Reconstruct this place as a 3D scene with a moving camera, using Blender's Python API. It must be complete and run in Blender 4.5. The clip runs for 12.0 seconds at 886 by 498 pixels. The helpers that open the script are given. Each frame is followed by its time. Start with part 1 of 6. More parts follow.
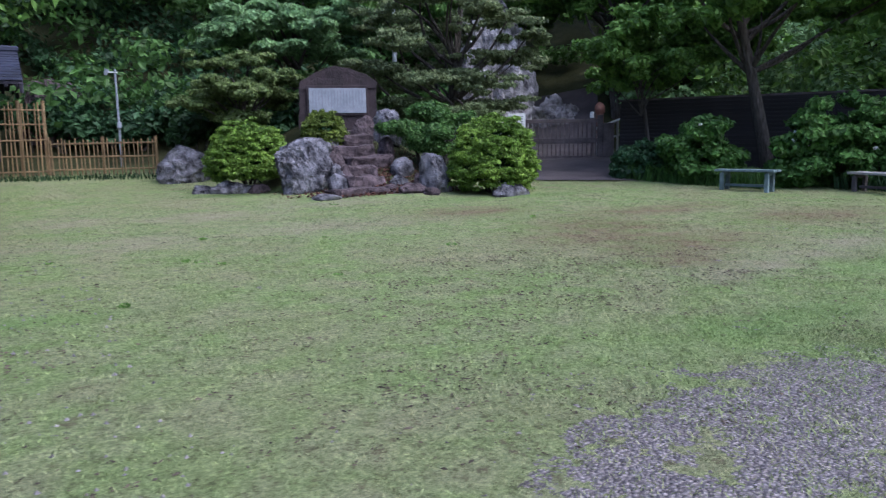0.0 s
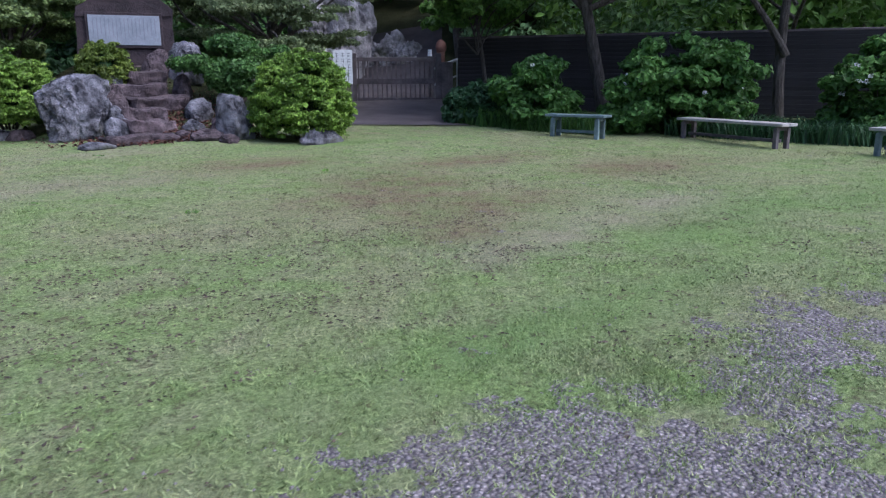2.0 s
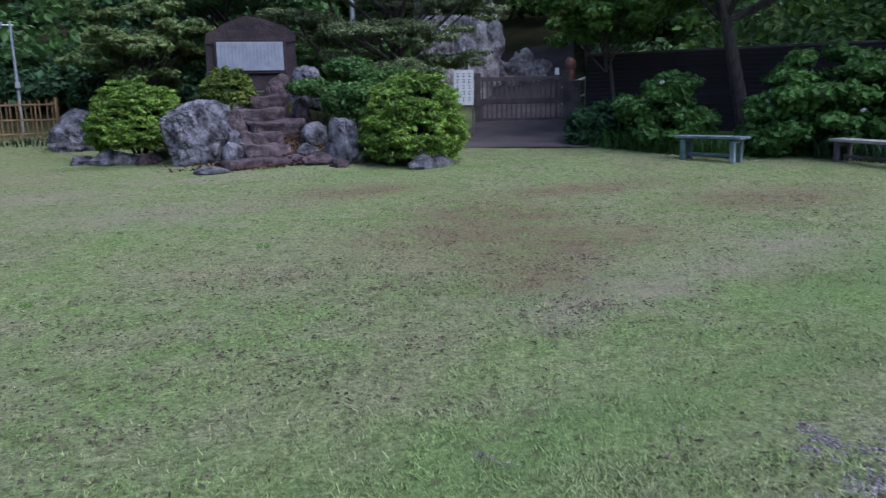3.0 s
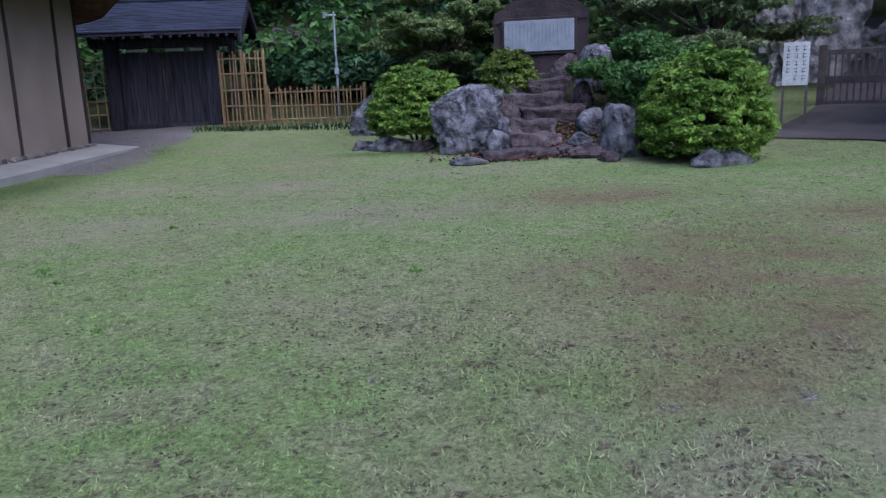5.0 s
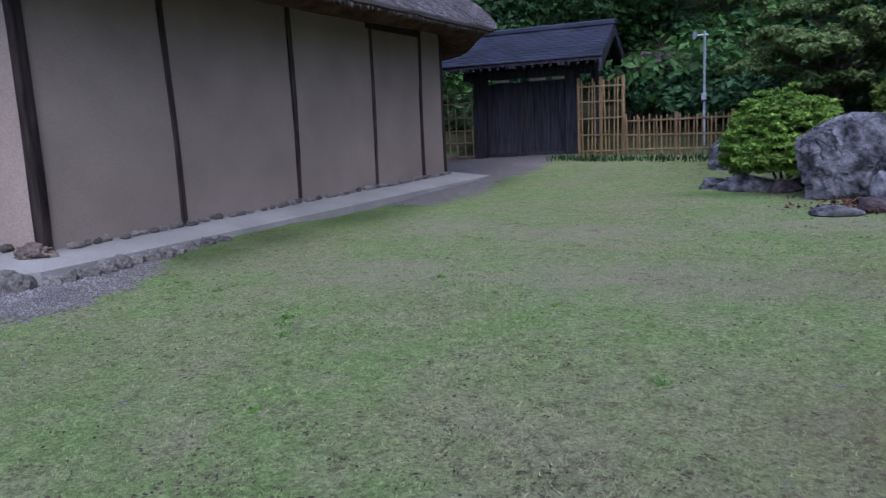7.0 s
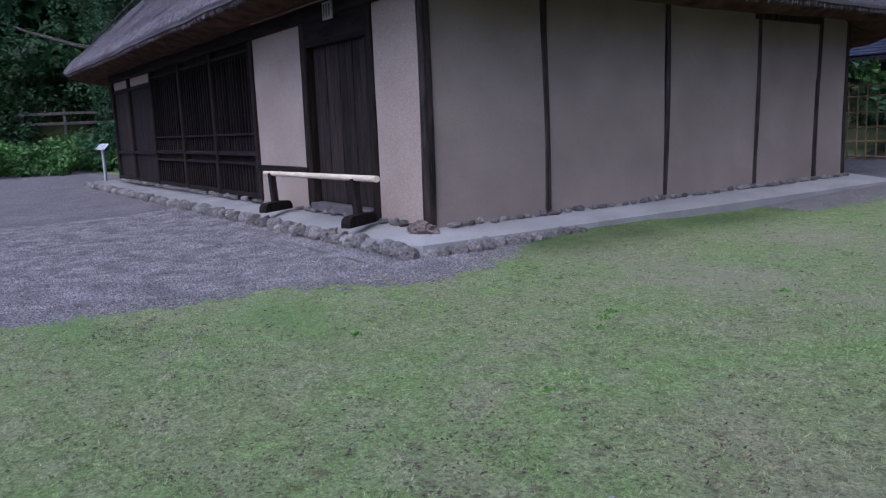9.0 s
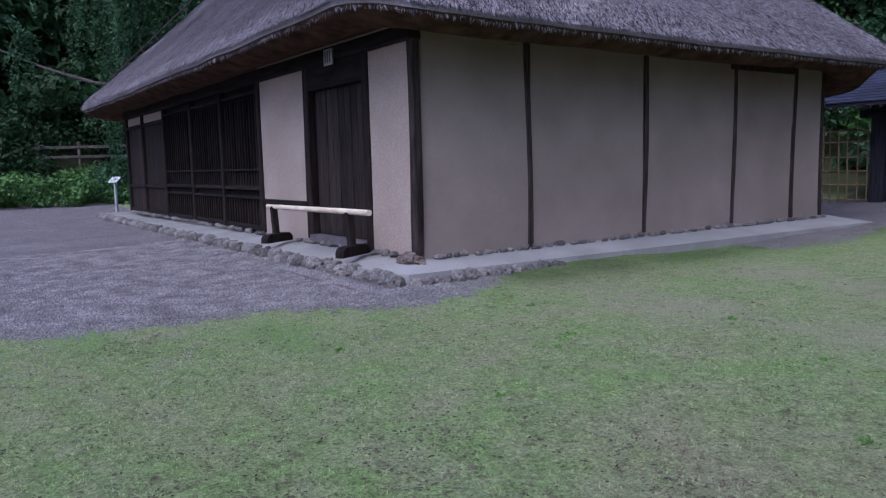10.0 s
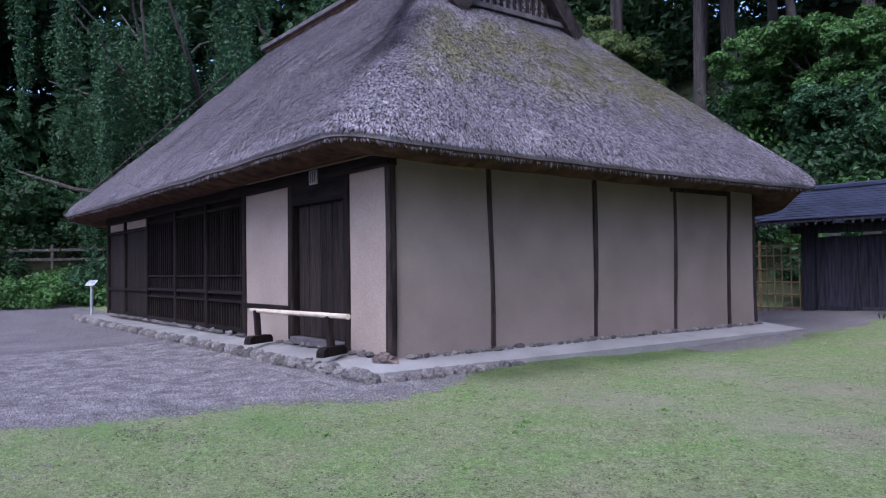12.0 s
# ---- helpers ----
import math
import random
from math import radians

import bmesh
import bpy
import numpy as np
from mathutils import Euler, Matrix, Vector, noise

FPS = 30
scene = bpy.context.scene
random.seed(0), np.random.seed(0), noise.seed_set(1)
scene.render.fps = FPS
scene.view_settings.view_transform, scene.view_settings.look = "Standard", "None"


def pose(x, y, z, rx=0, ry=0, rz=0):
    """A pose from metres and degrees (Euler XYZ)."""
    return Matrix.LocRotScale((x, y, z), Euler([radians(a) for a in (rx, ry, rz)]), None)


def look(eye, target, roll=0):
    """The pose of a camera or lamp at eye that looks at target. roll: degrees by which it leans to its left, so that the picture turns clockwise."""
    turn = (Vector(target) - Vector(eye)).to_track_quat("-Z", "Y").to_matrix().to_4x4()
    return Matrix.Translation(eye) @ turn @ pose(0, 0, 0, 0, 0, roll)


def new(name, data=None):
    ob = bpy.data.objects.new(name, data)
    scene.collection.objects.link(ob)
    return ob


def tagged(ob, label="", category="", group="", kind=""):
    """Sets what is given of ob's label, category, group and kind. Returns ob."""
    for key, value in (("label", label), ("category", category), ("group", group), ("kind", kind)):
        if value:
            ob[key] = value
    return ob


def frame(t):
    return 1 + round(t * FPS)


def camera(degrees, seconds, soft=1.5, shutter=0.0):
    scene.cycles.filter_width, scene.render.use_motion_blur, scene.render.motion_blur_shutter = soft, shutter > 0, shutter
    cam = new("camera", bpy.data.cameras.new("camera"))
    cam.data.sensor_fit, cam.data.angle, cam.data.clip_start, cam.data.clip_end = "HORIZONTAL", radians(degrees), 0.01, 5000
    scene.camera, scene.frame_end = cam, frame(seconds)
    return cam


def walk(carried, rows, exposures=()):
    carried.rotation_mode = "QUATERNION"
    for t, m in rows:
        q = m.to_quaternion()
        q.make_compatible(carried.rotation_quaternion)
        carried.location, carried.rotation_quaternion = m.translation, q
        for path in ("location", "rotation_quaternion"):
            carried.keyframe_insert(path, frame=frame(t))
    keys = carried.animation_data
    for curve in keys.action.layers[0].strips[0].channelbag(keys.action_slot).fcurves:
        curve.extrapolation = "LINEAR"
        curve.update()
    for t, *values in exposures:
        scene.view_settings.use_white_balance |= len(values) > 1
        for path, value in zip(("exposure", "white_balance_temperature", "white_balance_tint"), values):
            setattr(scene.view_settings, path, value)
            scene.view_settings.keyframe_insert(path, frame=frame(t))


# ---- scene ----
cam = camera(61.2, 12.0, soft=1.2, shutter=0.2)
PATH = [
    (0, (0.171, 0.702, 1.077), (1.197, 2.395, 0.788), -0.9),
    (0.5, (0.631, 0.858, 1.065), (1.77, 2.462, 0.706), -0.4),
    (1, (1.034, 1.057, 1.087), (2.26, 2.583, 0.672), -0.1),
    (1.5, (1.413, 1.169, 1.08), (2.679, 2.65, 0.627), -0.2),
    (2, (1.818, 1.27, 1.082), (3.098, 2.741, 0.635), -0.2),
    (2.5, (2.232, 1.385, 1.113), (3.427, 2.932, 0.689), -0.7),
    (3, (2.582, 1.529, 1.134), (3.568, 3.223, 0.735), -1.1),
    (3.5, (2.881, 1.712, 1.158), (3.62, 3.532, 0.778), -1.5),
    (3.7, (3.015, 1.795, 1.146), (3.657, 3.651, 0.768), -1.5),
    (5.3, (4.349, 2.706, 1.199), (4.348, 4.657, 0.762), -2.2),
    (5.5, (4.427, 2.813, 1.209), (4.327, 4.761, 0.77), -2.3),
    (6, (4.583, 3.141, 1.219), (4.215, 5.058, 0.786), -2.6),
    (6.5, (4.761, 3.48, 1.247), (4.128, 5.338, 0.862), -2.9),
    (7, (4.896, 3.764, 1.278), (4.041, 5.542, 0.945), -2.8),
    (7.5, (5.033, 3.981, 1.295), (3.958, 5.635, 0.964), -2.4),
    (7.7, (5.084, 4.026, 1.281), (3.91, 5.608, 0.937), -2.3),
    (9.3, (5.595, 3.719, 1.392), (3.944, 4.805, 1.086), -2.0),
    (9.5, (5.744, 3.687, 1.388), (4.089, 4.771, 1.096), -1.8),
    (10, (6.075, 3.619, 1.384), (4.435, 4.742, 1.162), -1.3),
    (10.5, (6.309, 3.414, 1.413), (4.677, 4.565, 1.303), -1.0),
    (11, (6.532, 3.217, 1.475), (4.888, 4.355, 1.457), -0.8),
    (11.5, (6.773, 3.083, 1.47), (5.146, 4.246, 1.498), -0.7),
    (12, (6.922, 2.932, 1.445), (5.329, 4.14, 1.501), -0.7),
]
walk(cam, [(t, look(eye, target, roll)) for t, eye, target, roll in PATH],
     exposures=[(0.0, 1.8, 5500, 14), (1.5, 1.87, 5500, 14), (2.5, 1.6, 5420, 14), (3.5, 1.48, 5320, 14), (6.0, 1.34, 5200, 13), (7.5, 1.28, 5150, 15), (9.5, 1.31, 5100, 17), (10.5, 1.36, 5130, 18), (11.0, 1.62, 5150, 18), (12.0, 1.7, 5200, 19)])

# ---- world and light: heavy overcast at dusk ----
world = bpy.data.worlds.new("sky")
scene.world = world
world.use_nodes = True
_n, _l = world.node_tree.nodes, world.node_tree.links
_sky = _n.new("ShaderNodeTexSky")
_sky.sky_type = 'NISHITA'
_sky.sun_disc = False
_sky.sun_elevation = radians(55)
_sky.sun_rotation = radians(151)
_sky.dust_density = 4.0
_l.new(_sky.outputs[0], _n["Background"].inputs[0])
_n["Background"].inputs[1].default_value = 0.1
_sun = bpy.data.lights.new("sun", 'SUN')
_sun.energy, _sun.angle, _sun.color = 0.5, radians(60), (1.0, 0.97, 0.94)
new("sun", _sun).matrix_world = look((12, -14, 36), (0, 8, 0))


# ---- materials ----
def nodes_of(name):
    m = bpy.data.materials.new(name)
    m.use_nodes = True
    return m, m.node_tree.nodes, m.node_tree.links, m.node_tree.nodes["Principled BSDF"]


def ramp(nodes, stops):
    r = nodes.new("ShaderNodeValToRGB")
    e = r.color_ramp.elements
    while len(e) < len(stops):
        e.new(0.5)
    for el, (p, c) in zip(e, stops):
        el.position, el.color = p, (*c, 1)
    return r


def noise_tex(nodes, links, scale, detail=5, rough=0.6, stretch=None, dist=0.0):
    tc = nodes.new("ShaderNodeTexCoord")
    src = tc.outputs["Object"]
    if stretch:
        mp = nodes.new("ShaderNodeMapping")
        mp.inputs["Scale"].default_value = stretch
        links.new(src, mp.inputs["Vector"])
        src = mp.outputs[0]
    t = nodes.new("ShaderNodeTexNoise")
    t.inputs["Scale"].default_value, t.inputs["Detail"].default_value = scale, detail
    t.inputs["Roughness"].default_value, t.inputs["Distortion"].default_value = rough, dist
    links.new(src, t.inputs["Vector"])
    return t


def mix(nodes, links, a, b, fac, mode='MIX'):
    m = nodes.new("ShaderNodeMix")
    m.data_type, m.blend_type = 'RGBA', mode
    for sock, v in ((m.inputs[0], fac), (m.inputs[6], a), (m.inputs[7], b)):
        if hasattr(v, "links"):
            links.new(v, sock)
        elif isinstance(v, (int, float)):
            sock.default_value = v
        else:
            sock.default_value = (*v, 1)
    return m.outputs[2]


def surface(name, dark, light, scale=4.0, fine=40.0, rough=0.8, bump=0.3, bump_dist=0.01, stretch=None, metal=0.0,
            rand=0.0, island=0.0, stain=None, spec=0.3, translucent=0.0, span=(0.3, 0.75)):
    """A two-scale surface: broad blotches, fine grain, bump, and a shade that varies from piece to piece."""
    m, nodes, links, bsdf = nodes_of(name)
    a = noise_tex(nodes, links, scale, 4, 0.55, stretch)
    b = noise_tex(nodes, links, fine, 6, 0.65, stretch)
    mean = [(p + q) / 2 for p, q in zip(dark, light)]
    ra = ramp(nodes, [(span[0], dark), ((span[0] + span[1]) / 2, mean), (span[1], light)])
    links.new(a.outputs[0], ra.inputs[0])
    rb = ramp(nodes, [(0.25, (0.62,) * 3), (0.7, (1.25,) * 3)])
    links.new(b.outputs[0], rb.inputs[0])
    col = mix(nodes, links, ra.outputs[0], rb.outputs[0], 0.75, 'MULTIPLY')
    if stain:
        s = noise_tex(nodes, links, 1.3, 5, 0.6)
        rs = ramp(nodes, [(0.5, (0, 0, 0)), (0.68, (1, 1, 1))])
        links.new(s.outputs[0], rs.inputs[0])
        col = mix(nodes, links, col, stain, rs.outputs[0])
    for amount, source in ((rand, "ShaderNodeObjectInfo"), (island, "ShaderNodeNewGeometry")):
        if amount:
            o = nodes.new(source)
            rr = ramp(nodes, [(0, (1 - amount,) * 3), (1, (1 + amount,) * 3)])
            links.new(o.outputs["Random" if source.endswith("Info") else "Random Per Island"], rr.inputs[0])
            col = mix(nodes, links, col, rr.outputs[0], 1.0, 'MULTIPLY')
    links.new(col, bsdf.inputs["Base Color"])
    bsdf.inputs["Roughness"].default_value, bsdf.inputs["Metallic"].default_value = rough, metal
    bsdf.inputs["Specular IOR Level"].default_value = spec
    if bump:
        bp = nodes.new("ShaderNodeBump")
        bp.inputs["Strength"].default_value, bp.inputs["Distance"].default_value = bump, bump_dist
        links.new(b.outputs[0], bp.inputs["Height"])
        links.new(bp.outputs[0], bsdf.inputs["Normal"])
    if translucent:
        tr = nodes.new("ShaderNodeBsdfTranslucent")
        links.new(col, tr.inputs[0])
        ms = nodes.new("ShaderNodeMixShader")
        ms.inputs[0].default_value = translucent
        links.new(bsdf.outputs[0], ms.inputs[1])
        links.new(tr.outputs[0], ms.inputs[2])
        links.new(ms.outputs[0], nodes["Material Output"].inputs[0])
    return m


def leaf_mat(name, dark, light, spec=0.3):
    return surface(name, dark, light, scale=1.1, fine=7.0, rough=0.55, bump=0, island=0.45, translucent=0.35, spec=spec)


PLASTER = surface("clay_plaster", (0.2, 0.158, 0.136), (0.27, 0.216, 0.186), 0.9, 90, 0.95, 0.25, 0.004, spec=0.1)
PLASTER_PALE = surface("pale_plaster", (0.27, 0.21, 0.18), (0.34, 0.27, 0.235), 1.1, 60, 0.95, 0.2, 0.004, spec=0.1)
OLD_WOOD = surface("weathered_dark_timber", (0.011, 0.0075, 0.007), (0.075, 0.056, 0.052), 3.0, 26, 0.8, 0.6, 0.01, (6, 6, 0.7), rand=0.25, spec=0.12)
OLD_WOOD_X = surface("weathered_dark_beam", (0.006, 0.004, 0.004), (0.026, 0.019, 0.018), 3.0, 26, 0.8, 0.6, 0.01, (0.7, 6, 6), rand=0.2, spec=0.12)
# front posts and boards get a darker brown than the east posts
FRONT_WOOD = surface("deep_brown_timber", (0.005, 0.0033, 0.003), (0.026, 0.018, 0.016), 3.0, 26, 0.8, 0.6, 0.01, (6, 6, 0.7), rand=0.25, spec=0.12)
DOOR_WOOD = surface("dark_plank", (0.005, 0.0033, 0.003), (0.05, 0.036, 0.033), 4.0, 30, 0.75, 0.6, 0.008, (9, 9, 0.5), rand=0.35, spec=0.12)
GATE_WOOD = surface("grey_gate_timber", (0.008, 0.0076, 0.011), (0.045, 0.043, 0.06), 3.0, 28, 0.8, 0.6, 0.01, (8, 8, 0.5), rand=0.25, spec=0.15)
ROOF_TILE = surface("slate_blue_roofing", (0.012, 0.014, 0.028), (0.03, 0.034, 0.06), 2.0, 30, 0.6, 0.3, 0.005, rand=0.3, spec=0.3)
BAMBOO = surface("dry_bamboo", (0.12, 0.078, 0.04), (0.245, 0.17, 0.09), 2.5, 20, 0.5, 0.2, 0.003, rand=0.3)
BAMBOO_PALE = surface("pale_bleached_pole", (0.5, 0.4, 0.3), (0.7, 0.6, 0.48), 3, 25, 0.5, 0.2, 0.003)
CONCRETE = surface("pale_concrete", (0.2, 0.19, 0.185), (0.29, 0.275, 0.27), 1.2, 70, 0.95, 0.25, 0.004, spec=0.15)
COBBLE = surface("grey_field_stone", (0.075, 0.066, 0.064), (0.25, 0.23, 0.225), 6, 34, 0.9, 0.7, 0.02, rand=0.45, stain=(0.14, 0.095, 0.075))
ROCK = surface("blue_grey_rock", (0.022, 0.022, 0.03), (0.27, 0.265, 0.31), 4.5, 16, 0.9, 1.0, 0.1, stain=(0.05, 0.055, 0.035), span=(0.36, 0.68))
ROCK_DARK = surface("brown_violet_stone", (0.022, 0.016, 0.019), (0.14, 0.106, 0.118), 6, 24, 0.9, 1.0, 0.04, rand=0.2)
STELE = surface("reddish_brown_stele_stone", (0.015, 0.011, 0.014), (0.047, 0.034, 0.039), 2.2, 14, 0.85, 0.7, 0.03)
CLIFF = surface("pale_cliff_rock", (0.09, 0.085, 0.095), (0.62, 0.58, 0.6), 2.2, 8, 0.95, 1.0, 0.15, stain=(0.1, 0.1, 0.07), span=(0.34, 0.64))
BLACK_BOARD = surface("black_stained_board", (0.014, 0.013, 0.015), (0.036, 0.032, 0.037), 2, 26, 0.7, 0.4, 0.006, (0.6, 0.6, 8), rand=0.25)
LATTICE = surface("blackish_brown_lattice", (0.004, 0.0026, 0.0025), (0.017, 0.012, 0.011), 3, 26, 0.8, 0.5, 0.006, (7, 7, 0.6), rand=0.5, spec=0.1)
BENCH_BLUE = surface("faded_blue_grey_wood", (0.07, 0.1, 0.11), (0.16, 0.21, 0.22), 3, 24, 0.7, 0.4, 0.006, rand=0.2)
BENCH_PALE = surface("bleached_bench_wood", (0.24, 0.225, 0.22), (0.4, 0.38, 0.375), 3, 24, 0.75, 0.4, 0.006)
BENCH_LEG = surface("grey_bench_leg", (0.06, 0.05, 0.055), (0.14, 0.12, 0.125), 3, 24, 0.8, 0.4, 0.006)
BARK = surface("grey_brown_bark", (0.035, 0.03, 0.026), (0.12, 0.105, 0.095), 5, 22, 0.95, 1.0, 0.04, (4, 4, 0.8))
CEDAR = surface("cedar_bark", (0.025, 0.02, 0.02), (0.085, 0.072, 0.07), 3, 16, 0.95, 1.0, 0.04, (6, 6, 0.4))
PAINT_WHITE = surface("white_sign_paint", (0.55, 0.55, 0.56), (0.66, 0.66, 0.67), 2, 40, 0.5, 0.1, 0.002)
INK = surface("dark_ink", (0.05, 0.05, 0.06), (0.09, 0.09, 0.1), 3, 40, 0.6, 0)
PANEL = surface("etched_pale_panel", (0.17, 0.19, 0.23), (0.25, 0.27, 0.32), 5, 60, 0.6, 0.2, 0.003)
STEEL = surface("galvanised_steel", (0.3, 0.32, 0.34), (0.48, 0.5, 0.52), 4, 30, 0.45, 0.1, 0.002, metal=0.6)
LAMP_WHITE = surface("white_lamp_glass", (0.75, 0.76, 0.8), (0.85, 0.86, 0.9), 3, 30, 0.3, 0)
STATUE = surface("red_brown_carved_wood", (0.12, 0.05, 0.04), (0.26, 0.13, 0.1), 4, 25, 0.7, 0.4, 0.01)
VERGE = surface("dark_verge_thatch", (0.02, 0.016, 0.016), (0.075, 0.062, 0.06), 5, 40, 1.0, 0.9, 0.04, spec=0.05)
UNDER_THATCH = surface("brown_eave_thatch", (0.045, 0.026, 0.017), (0.14, 0.085, 0.058), 4, 60, 1.0, 0.9, 0.03, spec=0.05)
ASPHALT = surface("worn_path_asphalt", (0.05, 0.042, 0.046), (0.1, 0.085, 0.09), 1.5, 80, 0.95, 0.4, 0.006)
HILL = surface("leaf_litter_bank", (0.014, 0.022, 0.008), (0.05, 0.055, 0.02), 0.6, 6, 1.0, 1.0, 0.1, spec=0.05)

LEAF_LIME = leaf_mat("lime_green_leaf", (0.085, 0.16, 0.02), (0.225, 0.35, 0.056))
LEAF_OLIVE = leaf_mat("olive_green_leaf", (0.062, 0.1, 0.014), (0.16, 0.21, 0.034))
LEAF_MID = leaf_mat("mid_green_leaf", (0.045, 0.105, 0.025), (0.1, 0.2, 0.05))
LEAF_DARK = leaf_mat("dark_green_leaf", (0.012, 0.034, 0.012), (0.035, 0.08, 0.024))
LEAF_BLUE = leaf_mat("blue_green_leaf", (0.022, 0.062, 0.026), (0.058, 0.125, 0.052))
LEAF_FRESH = leaf_mat("fresh_green_leaf", (0.075, 0.16, 0.03), (0.16, 0.29, 0.06))
LEAF_PALE = leaf_mat("pale_olive_leaf", (0.08, 0.125, 0.036), (0.175, 0.23, 0.08))
LEAF_PINE = leaf_mat("pine_needle", (0.09, 0.125, 0.055), (0.19, 0.235, 0.11))
LEAF_MINT = leaf_mat("mint_green_leaf", (0.11, 0.21, 0.085), (0.24, 0.38, 0.17))
LEAF_HYD = leaf_mat("hydrangea_leaf", (0.05, 0.12, 0.026), (0.12, 0.245, 0.055))


def lawn_colour(nodes, links):
    """Patchy lawn: green, tired olive, straw, rust-brown and darker green patches."""
    a = noise_tex(nodes, links, 0.55, 5, 0.6, dist=0.6)
    b = noise_tex(nodes, links, 2.3, 5, 0.65)
    c = noise_tex(nodes, links, 0.33, 4, 0.6)
    ra = ramp(nodes, [(0.3, (0.211, 0.218, 0.117)), (0.45, (0.189, 0.23, 0.099)), (0.6, (0.169, 0.237, 0.083)), (0.75, (0.221, 0.224, 0.125))])
    links.new(a.outputs[0], ra.inputs[0])
    rb = ramp(nodes, [(0.42, (0, 0, 0)), (0.8, (1, 1, 1))])
    links.new(b.outputs[0], rb.inputs[0])
    col = mix(nodes, links, ra.outputs[0], (0.245, 0.24, 0.15), rb.outputs[0])
    rc = ramp(nodes, [(0.6, (0, 0, 0)), (0.72, (0.7, 0.7, 0.7))])
    links.new(c.outputs[0], rc.inputs[0])
    col = mix(nodes, links, col, (0.18, 0.155, 0.1), rc.outputs[0])
    mott = noise_tex(nodes, links, 13, 6, 0.8, dist=0.8)
    rmo = ramp(nodes, [(0.34, (0.5, 0.47, 0.46)), (0.46, (0.95, 0.95, 0.94)), (0.54, (1.05, 1.06, 1.05)), (0.68, (1.42, 1.4, 1.38))])
    links.new(mott.outputs[0], rmo.inputs[0])
    col = mix(nodes, links, col, rmo.outputs[0], 0.9, 'MULTIPLY')
    grit = noise_tex(nodes, links, 37, 5, 0.75)
    rgr = ramp(nodes, [(0.36, (0.55, 0.53, 0.52)), (0.48, (1.0, 1.0, 1.0)), (0.64, (1.28, 1.27, 1.26))])
    links.new(grit.outputs[0], rgr.inputs[0])
    col = mix(nodes, links, col, rgr.outputs[0], 0.9, 'MULTIPLY')
    for key, tint in (("rust", (0.16, 0.105, 0.07)), ("straw", (0.26, 0.24, 0.17)), ("lush", (0.125, 0.22, 0.058)), ("dark_turf", (0.05, 0.09, 0.022))):
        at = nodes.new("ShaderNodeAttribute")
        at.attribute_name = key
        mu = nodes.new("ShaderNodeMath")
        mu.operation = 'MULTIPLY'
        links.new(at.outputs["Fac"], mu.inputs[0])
        br = ramp(nodes, [(0.3, (0.75 if key == "dark_turf" else 0.25,) * 3), (0.65, (1, 1, 1))])
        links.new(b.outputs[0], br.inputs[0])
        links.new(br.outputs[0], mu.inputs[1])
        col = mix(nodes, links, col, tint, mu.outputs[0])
    return col


